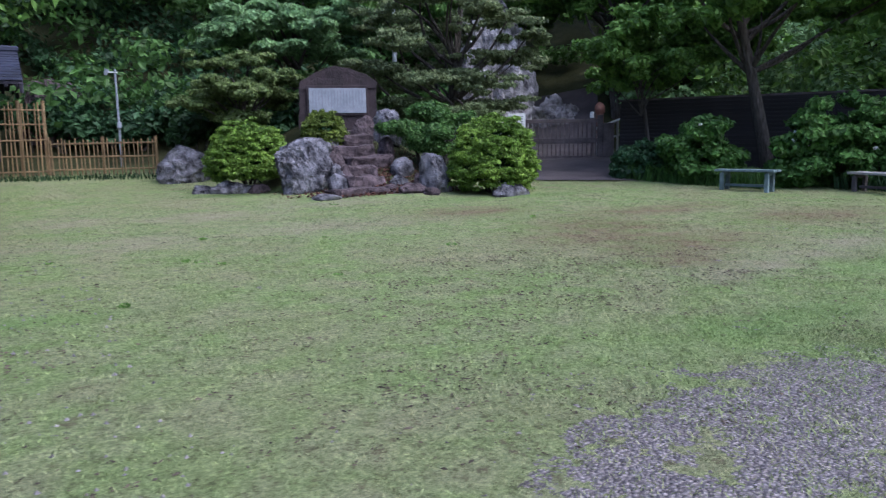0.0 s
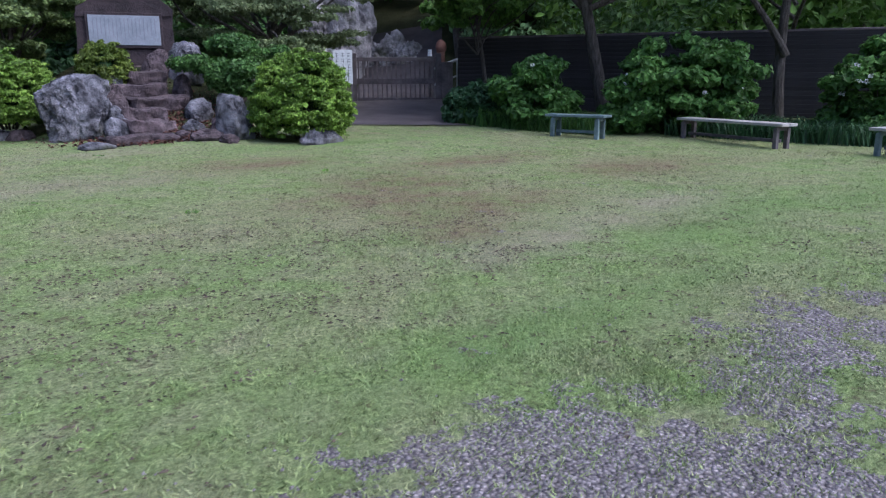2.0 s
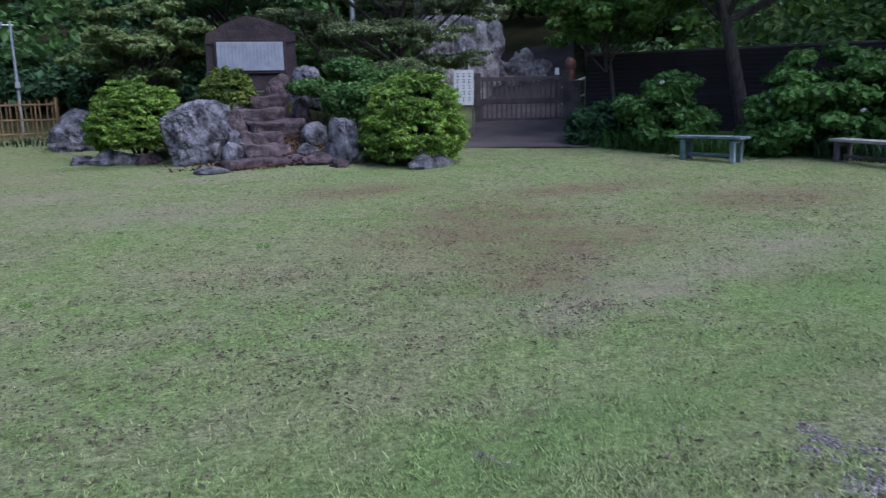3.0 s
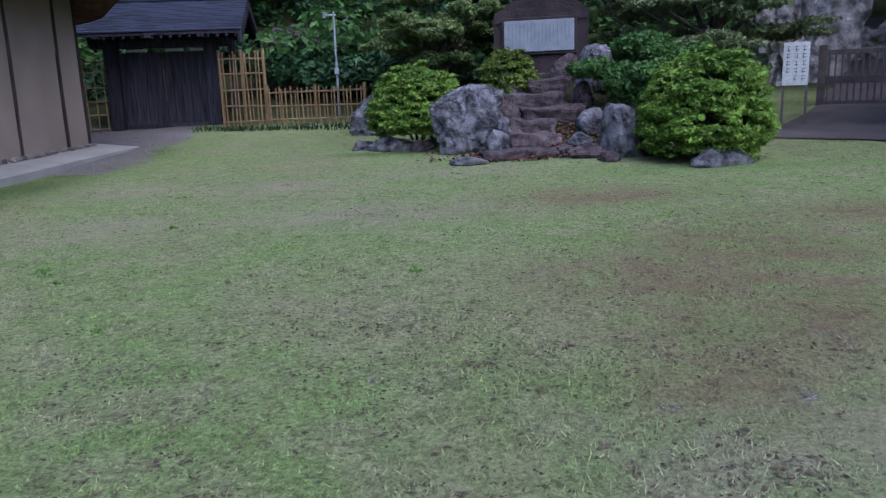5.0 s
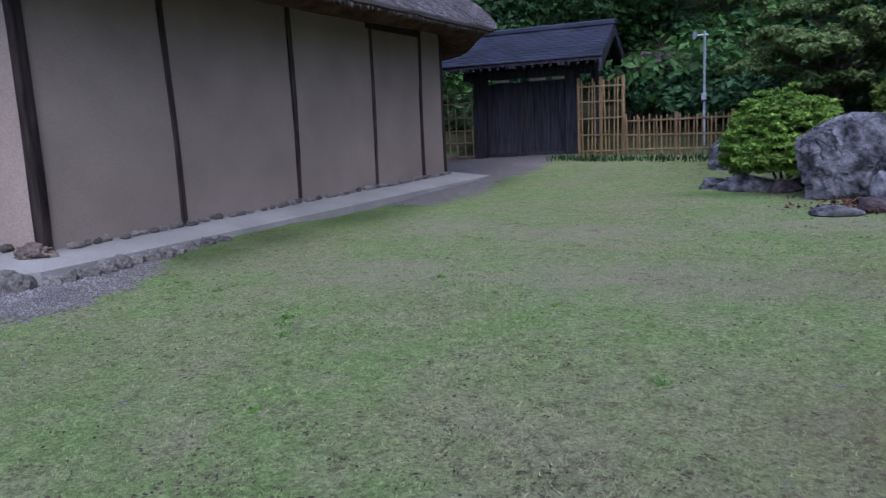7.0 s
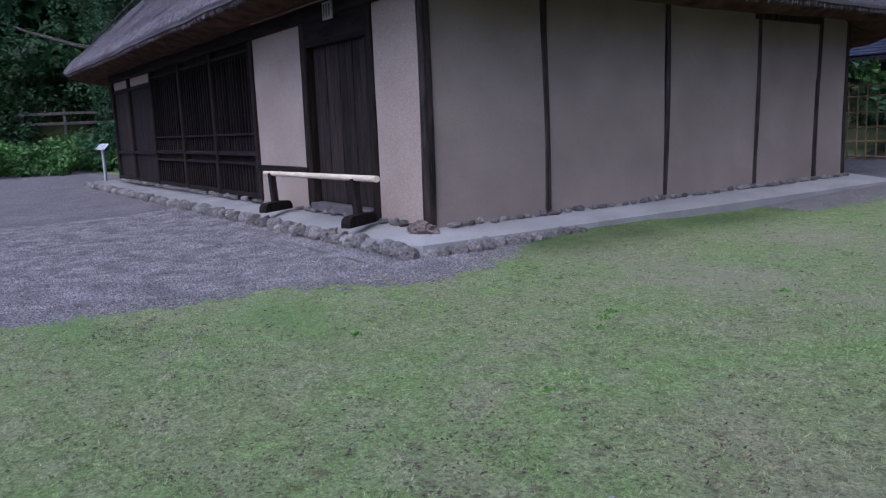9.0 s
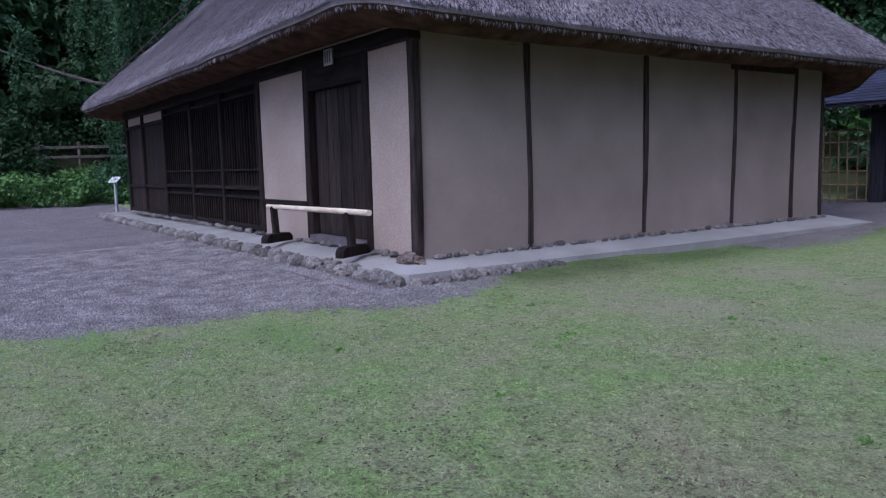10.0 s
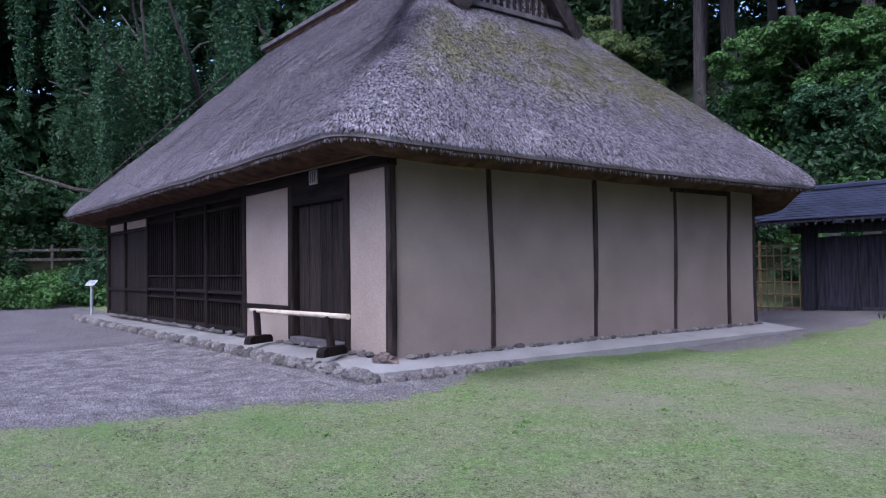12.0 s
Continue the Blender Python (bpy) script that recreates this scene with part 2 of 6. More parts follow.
def ground_material():
    m, nodes, links, bsdf = nodes_of("lawn_and_gravel")
    grass = lawn_colour(nodes, links)
    fine = noise_tex(nodes, links, 55, 6, 0.75)
    rf = ramp(nodes, [(0.3, (0.36,) * 3), (0.7, (1.2,) * 3)])
    links.new(fine.outputs[0], rf.inputs[0])
    grass = mix(nodes, links, grass, rf.outputs[0], 0.8, 'MULTIPLY')
    clod = noise_tex(nodes, links, 9, 4, 0.7)
    rk = ramp(nodes, [(0.58, (0, 0, 0)), (0.68, (0.6,) * 3)])
    links.new(clod.outputs[0], rk.inputs[0])
    grass = mix(nodes, links, grass, (0.075, 0.055, 0.04), rk.outputs[0])
    vo = nodes.new("ShaderNodeTexVoronoi")
    vo.inputs["Scale"].default_value = 62
    tc = nodes.new("ShaderNodeTexCoord")
    links.new(tc.outputs["Object"], vo.inputs["Vector"])
    rg = ramp(nodes, [(0.0, (0.11, 0.097, 0.102)), (0.5, (0.21, 0.187, 0.194)), (1.0, (0.36, 0.325, 0.335))])
    links.new(vo.outputs["Color"], rg.inputs[0])
    rd = ramp(nodes, [(0.1, (1.1,) * 3), (0.75, (0.45,) * 3)])
    links.new(vo.outputs["Distance"], rd.inputs[0])
    gravel = mix(nodes, links, rg.outputs[0], rd.outputs[0], 1.0, 'MULTIPLY')
    big = noise_tex(nodes, links, 0.8, 4, 0.6)
    rb = ramp(nodes, [(0.3, (0.82,) * 3), (0.7, (1.12,) * 3)])
    links.new(big.outputs[0], rb.inputs[0])
    gravel = mix(nodes, links, gravel, rb.outputs[0], 1.0, 'MULTIPLY')
    at = nodes.new("ShaderNodeAttribute")
    at.attribute_name = "gravel"
    edge = noise_tex(nodes, links, 3.0, 6, 0.75)
    add = nodes.new("ShaderNodeMath")
    add.operation = 'MULTIPLY_ADD'
    links.new(edge.outputs[0], add.inputs[0])
    add.inputs[1].default_value = 1.5
    links.new(at.outputs["Fac"], add.inputs[2])
    rm = ramp(nodes, [(0.98, (0, 0, 0)), (1.5, (1, 1, 1))])
    links.new(add.outputs[0], rm.inputs[0])
    bank = nodes.new("ShaderNodeAttribute")
    bank.attribute_name = "bank"
    soil = noise_tex(nodes, links, 1.4, 6, 0.7)
    rs = ramp(nodes, [(0.3, (0.014, 0.02, 0.008)), (0.7, (0.05, 0.05, 0.022))])
    links.new(soil.outputs[0], rs.inputs[0])
    top = mix(nodes, links, grass, gravel, rm.outputs[0])
    links.new(mix(nodes, links, top, rs.outputs[0], bank.outputs["Fac"]), bsdf.inputs["Base Color"])
    bsdf.inputs["Roughness"].default_value = 0.95
    bsdf.inputs["Specular IOR Level"].default_value = 0.15
    h = mix(nodes, links, fine.outputs[0], rd.outputs[0], rm.outputs[0])
    bp = nodes.new("ShaderNodeBump")
    bp.inputs["Strength"].default_value, bp.inputs["Distance"].default_value = 0.8, 0.025
    links.new(h, bp.inputs["Height"])
    links.new(bp.outputs[0], bsdf.inputs["Normal"])
    return m


def blade_material():
    m, nodes, links, bsdf = nodes_of("grass_blade")
    col = lawn_colour(nodes, links)
    geo = nodes.new("ShaderNodeNewGeometry")
    rr = ramp(nodes, [(0, (0.55, 0.56, 0.52)), (0.5, (0.95, 0.98, 0.95)), (0.9, (1.22, 1.22, 1.2)), (1, (1.38, 1.34, 1.32))])
    links.new(geo.outputs["Random Per Island"], rr.inputs[0])
    col = mix(nodes, links, col, rr.outputs[0], 1.0, 'MULTIPLY')
    links.new(col, bsdf.inputs["Base Color"])
    bsdf.inputs["Roughness"].default_value = 0.7
    bsdf.inputs["Specular IOR Level"].default_value = 0.2
    return m


def thatch_material(name, straw=False):
    """Weathered reed thatch: violet-grey, with yellow-green moss on the east slope's upper half."""
    m, nodes, links, bsdf = nodes_of(name)
    a = noise_tex(nodes, links, 0.9, 5, 0.65)
    b = noise_tex(nodes, links, 12 if straw else 26, 6, 0.9, dist=0.5)
    ra = ramp(nodes, [(0.3, (0.22, 0.197, 0.214)), (0.6, (0.33, 0.297, 0.316)), (0.75, (0.41, 0.372, 0.384))])
    links.new(a.outputs[0], ra.inputs[0])
    rb = ramp(nodes, [(0.35, (0.55,) * 3), (0.66, (1.4,) * 3)])
    links.new(b.outputs[0], rb.inputs[0])
    col = mix(nodes, links, ra.outputs[0], rb.outputs[0], 0.9 if straw else 1.0, 'MULTIPLY')
    moss = noise_tex(nodes, links, 1.7, 6, 0.7)
    at = nodes.new("ShaderNodeAttribute")
    at.attribute_name = "moss"
    mu = nodes.new("ShaderNodeMath")
    mu.operation = 'MULTIPLY'
    links.new(moss.outputs[0], mu.inputs[0])
    links.new(at.outputs["Fac"], mu.inputs[1])
    rm = ramp(nodes, [(0.32, (0, 0, 0)), (0.56, (0.8,) * 3)])
    links.new(mu.outputs[0], rm.inputs[0])
    col = mix(nodes, links, col, (0.23, 0.215, 0.095), rm.outputs[0])
    dk = nodes.new("ShaderNodeAttribute")
    dk.attribute_name = "weathering"
    col = mix(nodes, links, col, (0.045, 0.038, 0.05), dk.outputs["Fac"])
    if straw:
        geo = nodes.new("ShaderNodeNewGeometry")
        rr = ramp(nodes, [(0, (0.05, 0.048, 0.055)), (0.3, (0.45, 0.44, 0.465)), (0.6, (1.15, 1.13, 1.18)), (1, (2.2, 2.16, 2.22))])
        links.new(geo.outputs["Random Per Island"], rr.inputs[0])
        col = mix(nodes, links, col, rr.outputs[0], 1.0, 'MULTIPLY')
    links.new(col, bsdf.inputs["Base Color"])
    bsdf.inputs["Roughness"].default_value = 0.95
    bsdf.inputs["Specular IOR Level"].default_value = 0.1
    bp = nodes.new("ShaderNodeBump")
    bp.inputs["Strength"].default_value, bp.inputs["Distance"].default_value = 0.9, 0.05
    links.new(b.outputs[0], bp.inputs["Height"])
    links.new(bp.outputs[0], bsdf.inputs["Normal"])
    return m


GROUND, BLADE = ground_material(), blade_material()
THATCH, STRAW = thatch_material("weathered_thatch"), thatch_material("thatch_straw", True)


# ---- mesh helpers ----
def empty(name, x=0, y=0, z=0, rz=0):
    ob = new(name)
    ob.empty_display_size = 0.2
    ob.matrix_world = pose(x, y, z, 0, 0, rz)
    return ob


def part(name, bm, material, parent=None, label=""):
    me = bpy.data.meshes.new(name)
    bm.to_mesh(me)
    bm.free()
    me.materials.append(material)
    ob = new(name, me)
    if parent:
        ob.parent = parent
    if label:
        ob["label"] = label
    return ob


def share(name, source, m, parent):
    """Another object on the mesh of source."""
    ob = new(name, source.data)
    ob.parent = parent
    ob.matrix_basis = m
    return ob


def sheet(name, verts, faces, material, parent=None, smooth=False, attr=None):
    """One mesh from arrays of vertices and equal-sided faces."""
    verts, faces = np.asarray(verts, dtype=np.float32), np.asarray(faces, dtype=np.int32)
    n, k = faces.shape
    me = bpy.data.meshes.new(name)
    me.vertices.add(len(verts))
    me.vertices.foreach_set("co", verts.ravel())
    me.loops.add(n * k)
    me.loops.foreach_set("vertex_index", faces.ravel())
    me.polygons.add(n)
    me.polygons.foreach_set("loop_start", np.arange(0, n * k, k, dtype=np.int32))
    me.polygons.foreach_set("use_smooth", np.full(n, smooth))
    if attr:
        key, values = attr
        me.attributes.new(key, 'FLOAT', 'POINT').data.foreach_set("value", np.asarray(values, dtype=np.float32))
    me.update()
    me.validate()
    me.materials.append(material)
    ob = new(name, me)
    if parent:
        ob.parent = parent
    return ob


def box_bm(w, d, h, x=0, y=0, z=0, bevel=0.0, bm=None, rz=0.0, rx=0.0, ry=0.0):
    """A bevelled box whose base centre is at x, y, z."""
    bm = bm or bmesh.new()
    r = bmesh.ops.create_cube(bm, size=1.0, matrix=pose(x, y, z, rx, ry, rz) @ Matrix.Translation((0, 0, h / 2)) @ Matrix.Diagonal((w, d, h, 1)))
    if bevel:
        edges = list({e for v in r["verts"] for e in v.link_edges})
        bmesh.ops.bevel(bm, geom=edges, offset=bevel, segments=1, affect='EDGES')
    return bm


def span_bm(x0, x1, y0, y1, z0, z1, bevel=0.0, bm=None):
    return box_bm(abs(x1 - x0), abs(y1 - y0), z1 - z0, (x0 + x1) / 2, (y0 + y1) / 2, z0, bevel, bm)


def rod_bm(a, b, r0, r1=None, n=8, bm=None):
    """A tapered round rod from a to b."""
    bm = bm or bmesh.new()
    a, b = Vector(a), Vector(b)
    q = (b - a).to_track_quat('Z', 'Y').to_matrix().to_4x4()
    bmesh.ops.create_cone(bm, cap_ends=True, segments=n, radius1=r0, radius2=r0 if r1 is None else r1, depth=(b - a).length,
                          matrix=Matrix.Translation((a + b) / 2) @ q)
    return bm


def crooked_post_bm(w, d, h, seed, sway=0.03):
    """A hand-hewn post: a box of many rings that wander a little."""
    rnd = random.Random(seed)
    ph, bm, rings = rnd.uniform(0, 6), bmesh.new(), []
    for i in range(11):
        t = i / 10
        ox = sway * math.sin(ph + 3.1 * t) - sway * math.sin(ph)
        oy = 0.0
        k = 1 + 0.1 * math.sin(ph * 2 + 7 * t) + rnd.uniform(-0.05, 0.05)
        c = 0.25
        ring = []
        for sx, sy in ((-1, -1 + c), (-1 + c, -1), (1 - c, -1), (1, -1 + c), (1, 1 - c), (1 - c, 1), (-1 + c, 1), (-1, 1 - c)):
            ring.append(bm.verts.new((ox + sx * w / 2 * k, oy + sy * d / 2, t * h)))
        rings.append(ring)
    for a, b in zip(rings, rings[1:]):
        for j in range(8):
            bm.faces.new((a[j], a[(j + 1) % 8], b[(j + 1) % 8], b[j]))
    bm.faces.new(rings[-1])
    bm.faces.new(rings[0][::-1])
    return bm


def rock_bm(w, d, h, seed, rough=0.22, sub=4, flat=False):
    """A craggy boulder resting on its base, cut by a few facets."""
    rnd = random.Random(seed)
    bm = bmesh.new()
    bmesh.ops.create_icosphere(bm, subdivisions=sub, radius=1.0)
    off = Vector((rnd.uniform(-50, 50), rnd.uniform(-50, 50), rnd.uniform(-50, 50)))
    cuts = [(Vector((rnd.gauss(0, 1), rnd.gauss(0, 1), rnd.gauss(0.2, 0.7))).normalized(), rnd.uniform(0.62, 0.92)) for _ in range(9)]
    for v in bm.verts:
        p = v.co.copy()
        k = 1 + rough * noise.fractal(p * 1.3 + off, 0.9, 2.2, 5) - 0.55 * rough * abs(noise.noise(p * 3.1 + off)) - 0.3 * rough * abs(noise.noise(p * 7 + off))
        k -= rough * 0.9 * max(0.0, 0.5 - abs(noise.noise(Vector((p.x * 4.2, p.y * 4.2, p.z * 1.7)) + off)) * 2.2)
        k += rough * 0.25 * noise.noise(p * 13 + off)
        p = p * k
        for nrm, lim in cuts:
            over = p.dot(nrm) - lim
            if over > 0:
                p -= nrm * over * 0.7
        if flat and p.z > 0.55:
            p.z = 0.55 + (p.z - 0.55) * 0.12
        if p.z < -0.55:
            p.z = -0.55 + (p.z + 0.55) * 0.2
        v.co = Vector((p.x * w / 1.75, p.y * d / 1.75, (p.z + 0.6) * h / (1.15 if flat else 1.45)))
    for fc in bm.faces:
        fc.smooth = False
    return bm


def leaf_quads(centres, normals, size, rng, long=1.7):
    """Two-triangle leaves, folded a little along the midrib."""
    n = len(centres)
    up = rng.normal(size=(n, 3))
    u = np.cross(normals, up)
    u /= np.linalg.norm(u, axis=1, keepdims=True) + 1e-9
    v = np.cross(normals, u)
    s = (size * rng.uniform(0.6, 1.35, n))[:, None]
    fold = normals * s * 0.18
    P = np.stack([centres - u * s * long / 2, centres - v * s / 2 + fold, centres + u * s * long / 2, centres + v * s / 2 + fold], 1)
    return P.reshape(-1, 3), np.arange(4 * n).reshape(n, 4)


def unit(a):
    return a / (np.linalg.norm(a, axis=1, keepdims=True) + 1e-9)


def clump_points(blobs, per, rng, shell=0.55):
    """Points and outward normals in uneven, flattened clumps; blobs are rows of x, y, z, rx, ry, rz."""
    pts, nrm = [], []
    for b in blobs:
        d = unit(rng.normal(size=(per, 3)))
        rad = rng.uniform(shell, 1.0, per) ** 0.6 * (1 + 0.22 * np.sin(5 * d[:, 0] + b[0] * 3) * np.cos(4 * d[:, 1] + b[1] * 3))
        pts.append(np.array(b[:3]) + d * rad[:, None] * np.array(b[3:6]))
        nrm.append(unit(d * 0.7 + np.array((0, 0, 0.45)) + rng.normal(size=(per, 3)) * 0.5))
    return np.concatenate(pts), np.concatenate(nrm)


def foliage(name, blobs, per, size, material, rng, parent=None, shell=0.55, long=1.7, label=""):
    p, n = clump_points(blobs, per, rng, shell)
    ob = sheet(name, *leaf_quads(p, n, size, rng, long), material, parent)
    if label:
        ob["label"] = label
    return ob


def limb(bm, a, b, r0, r1, rng, bend=0.12, n=7, steps=5):
    """A bent tapering branch from a to b."""
    a, b = np.array(a, float), np.array(b, float)
    L = np.linalg.norm(b - a)
    off = rng.normal(size=3) * bend * L
    pts = [a + (b - a) * t + off * math.sin(math.pi * t) for t in np.linspace(0, 1, steps + 1)]
    for i in range(steps):
        rod_bm(pts[i], pts[i + 1] + (pts[i + 1] - pts[i]) * 0.03, r0 + (r1 - r0) * i / steps, r0 + (r1 - r0) * (i + 1) / steps, n, bm)
    return pts[-1]


# ---- ground ----
HX0, HX1, HY0, HY1 = -16.7, -1.5, 8.42, 17.43      # the farmhouse's walls
BASE = 0.33                                        # foot of the walls


def soft_plus(v, k=1.0):
    return np.log1p(np.exp(np.clip(v * k, -30, 30))) / k


def ground_z(x, y):
    """Height of the ground: level lawn, a gentle rise to the garden, a low shoulder round the house, the bank behind."""
    x, y = np.asarray(x, float), np.asarray(y, float)
    z = -0.03 + 0.017 * soft_plus(np.minimum(y, 24) - 7.5) + 0.05 * soft_plus(np.minimum((x - 11.0) * 0.6 + (y - 13) * 0.8, 12), 2.0)
    dx = np.maximum(np.maximum(HX0 - 2 - x, x - HX1), 0)
    dy = np.maximum(np.maximum(HY0 - y, y - 11), 0)
    z = z + 0.11 * np.exp(-(dx ** 2 + dy ** 2) / 1.5)
    # mound that carries the stele and its steps
    z = z + 1.22 * np.exp(-(((x - 7.3) / 1.7) ** 2 + ((y - 17.3) / 3.0) ** 2) ** 1.5)
    # wooded bank to the north and beyond the black fence
    edge = np.where(x < -3, 23.5 + (-3 - x) * 0.1, 22.6 - 0.17 * np.clip(x + 3, 0, 9)) + 0.9 * np.clip(x - 10, 0, 60)
    north = soft_plus((y - edge) * 1.0, 0.8)
    z = z + 0.62 * np.minimum(north, 60)
    east = soft_plus((x - 21.5) * 0.85 + (y - 8) * 0.45, 0.8)
    z = z + 0.5 * np.minimum(east, 55)
    west = soft_plus(-31.5 - x, 0.8)
    z = z + 0.5 * np.minimum(west, 60)
    return z


def gz(x, y):
    return float(ground_z(x, y))


def wob(x, y, s=1.0):
    return 0.5 * np.sin(1.7 * x * s + 0.6) * np.cos(1.3 * y * s) + 0.3 * np.sin(3.9 * x * s + 2.1 * y * s) + 0.2 * np.sin(7.3 * y * s - 5.1 * x * s)


def gravel_mask(x, y):
    """0 on the lawn, 1 on gravel, with a soft margin."""
    x, y = np.asarray(x, float), np.asarray(y, float)
    w = 0.16 * wob(x, y)
    south = 0.6 * (2.66 - y + w * 1.5) - 0.25 * soft_plus(x - 5.4, 2.0) - 0.6 * soft_plus(1.8 - x, 1.5) - 0.1 * np.exp(-((x - 4.1) / 1.3) ** 2)
    south = np.minimum(south, -0.17 + 0.16 * wob(x, y, 0.8) + 0.06 * soft_plus(1.9 - y, 2.0))
    forecourt = np.minimum(np.minimum(x + 29.5 + 3 * w, y + 30), np.minimum(np.interp(y, (-30, 2, 3.9, 4.6, 5.4, 6.3, 7.0, 7.7, 8.6, 9.4, 10), (-3, -2.2, -1.6, -1.33, -1.12, -1.2, -0.62, -0.28, -0.55, -1.15, -2)) - x + 0.6 * w, 9.8 - y))
    path = np.minimum(np.minimum(0.1 - 0.05 * (y - 15) - x + w * 1.5, y - 13.6), 21.5 - y) - 0.3
    m = np.maximum(np.maximum(south, forecourt), path)
    return np.clip(0.5 + m / 0.9, 0, 1)


RUST = ((6.1, 6.8, 0.8, 0.5), (5.9, 5.9, 0.7, 0.5), (5.5, 5.3, 0.5, 0.35), (5.9, 6.9, 0.9, 0.7), (6.6, 6.2, 1.0, 0.6), (9.8, 6.8, 1.3, 0.7), (6.7, 7.6, 1.0, 0.8), (6.3, 10.0, 1.0, 0.6), (8.6, 8.6, 1.6, 0.5))
PALE = ((6.4, 4.85, 0.8, 0.3), (7.8, 5.0, 0.9, 0.35), (5.5, 4.7, 0.7, 0.3), (3.9, 9.6, 1.2, 0.6), (2.8, 11.5, 1.0, 0.5), (1.4, 9.4, 1.2, 0.5), (1.0, 11.8, 0.7, 0.8), (5.0, 12.3, 1.2, 0.4))
LUSH = ((8.2, 4.35, 1.0, 0.35), (7.0, 4.1, 0.9, 0.3), (9.6, 3.9, 1.2, 0.4), (4.6, 3.4, 1.5, 0.25), (8.2, 11.6, 1.8, 0.35), (0.2, 6.0, 0.8, 0.25), (-0.8, 4.6, 0.7, 0.25))
# darker green ovals along the east plinth and before the garden rocks
DARK_TURF = ((-0.6, 9.6, 0.5, 0.7), (-0.6, 10.6, 0.55, 0.9), (-0.5, 12.2, 0.55, 1.3), (-0.45, 14.3, 0.5, 1.5), (-0.35, 16.4, 0.5, 1.2), (4.3, 14.9, 1.0, 0.3))


def patch(x, y, rows):
    """Soft oval patches: rows of x, y and two half-widths."""
    v = np.zeros_like(np.asarray(x, float))
    for px, py, rx, ry in rows:
        v = np.maximum(v, np.exp(-((x - px) / rx) ** 2 - ((y - py) / ry) ** 2))
    return np.clip(v * 1.2, 0, 1)


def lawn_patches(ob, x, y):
    for key, rows in (("rust", RUST), ("straw", PALE), ("lush", LUSH), ("dark_turf", DARK_TURF)):
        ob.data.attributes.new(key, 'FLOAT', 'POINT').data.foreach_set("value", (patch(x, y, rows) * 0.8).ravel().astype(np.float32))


def ground_sheet():
    def axis(lo, hi, flo, fhi, fine, far):
        return np.unique(np.round(np.concatenate([np.linspace(lo, flo, far), np.arange(flo, fhi, fine), np.linspace(fhi, hi, far)]), 4))
    xs, ys = axis(-400, 400, -38, 30, 0.2, 40), axis(-400, 400, -3, 40, 0.2, 40)
    X, Y = np.meshgrid(xs, ys)
    Z = ground_z(X, Y) + 0.012 * wob(X, Y, 1.1) + 0.008 * wob(Y, X, 3.1)
    nx, ny = len(xs), len(ys)
    i = (np.arange(ny - 1)[:, None] * nx + np.arange(nx - 1)).ravel()
    g = gravel_mask(X, Y)
    ob = sheet("ground", np.stack([X, Y, Z], -1).reshape(-1, 3), np.stack([i, i + 1, i + 1 + nx, i + nx], 1), GROUND, smooth=True, attr=("gravel", g.ravel()))
    flat = -0.03 + 0.017 * soft_plus(np.minimum(Y, 24) - 7.5) + 0.05 * soft_plus(np.minimum((X - 11.0) * 0.6 + (Y - 13) * 0.8, 12), 2.0)
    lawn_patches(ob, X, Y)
    bank = np.clip((Z - flat - 0.14) / 0.15, 0, 1) * (1 - np.exp(-((X + 9) / 11) ** 4 - ((Y - 12) / 7) ** 4))
    ob.data.attributes.new("bank", 'FLOAT', 'POINT').data.foreach_set("value", bank.ravel().astype(np.float32))
    return tagged(ob, "patchy mown lawn running into grey gravel", "ground", kind="structure")


ground_sheet()


def path_sheet():
    """The worn path through the wooden gate."""
    bm = bmesh.new()
    rows = []
    for t in np.linspace(0, 1, 14):
        cx, cy = 11.3 + 7.0 * t, 13.6 + 8.6 * t
        half = 1.35 if t > 0.3 else 1.35 + 0.9 * (0.3 - t)
        rows.append([bm.verts.new((cx + 0.79 * s * half, cy - 0.62 * s * half, gz(cx + 0.79 * s * half, cy - 0.62 * s * half) + 0.02 - (0.055 if abs(s) == 1 else 0)))
                     for s in (-1, -0.9, -0.45, 0, 0.45, 0.9, 1)])
    for a, b in zip(rows, rows[1:]):
        for j in range(6):
            bm.faces.new((a[j], a[j + 1], b[j + 1], b[j]))
    ob = part("path", bm, ASPHALT)
    for p in ob.data.polygons:
        p.use_smooth = True
    return tagged(ob, "worn dark path leading to the wooden gate", "path", kind="structure")


path_sheet()


# ---- farmhouse ----
house = tagged(empty("farmhouse", (HX0 + HX1) / 2, (HY0 + HY1) / 2, 0),
               "old clay-walled farmhouse under a steep thatched roof", "house")
HINV = Matrix.Translation((-(HX0 + HX1) / 2, -(HY0 + HY1) / 2, 0))


def hpart(name, bm, mat, parent=None, label=""):
    """A part of the farmhouse, given in world coordinates."""
    ob = part(name, bm, mat, parent or house, label)
    if parent is None:
        ob.matrix_basis = HINV
    return ob


def hpost(x, y, w, d, seed, top=3.02, along='x', base=BASE - 0.03, sway=0.03):
    bm = crooked_post_bm(w, d, top - base, seed, sway)
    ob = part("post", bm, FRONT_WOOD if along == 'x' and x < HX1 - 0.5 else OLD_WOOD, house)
    ob.matrix_basis = HINV @ pose(x, y, base, 0, 0, 0 if along == 'x' else 90)
    return ob


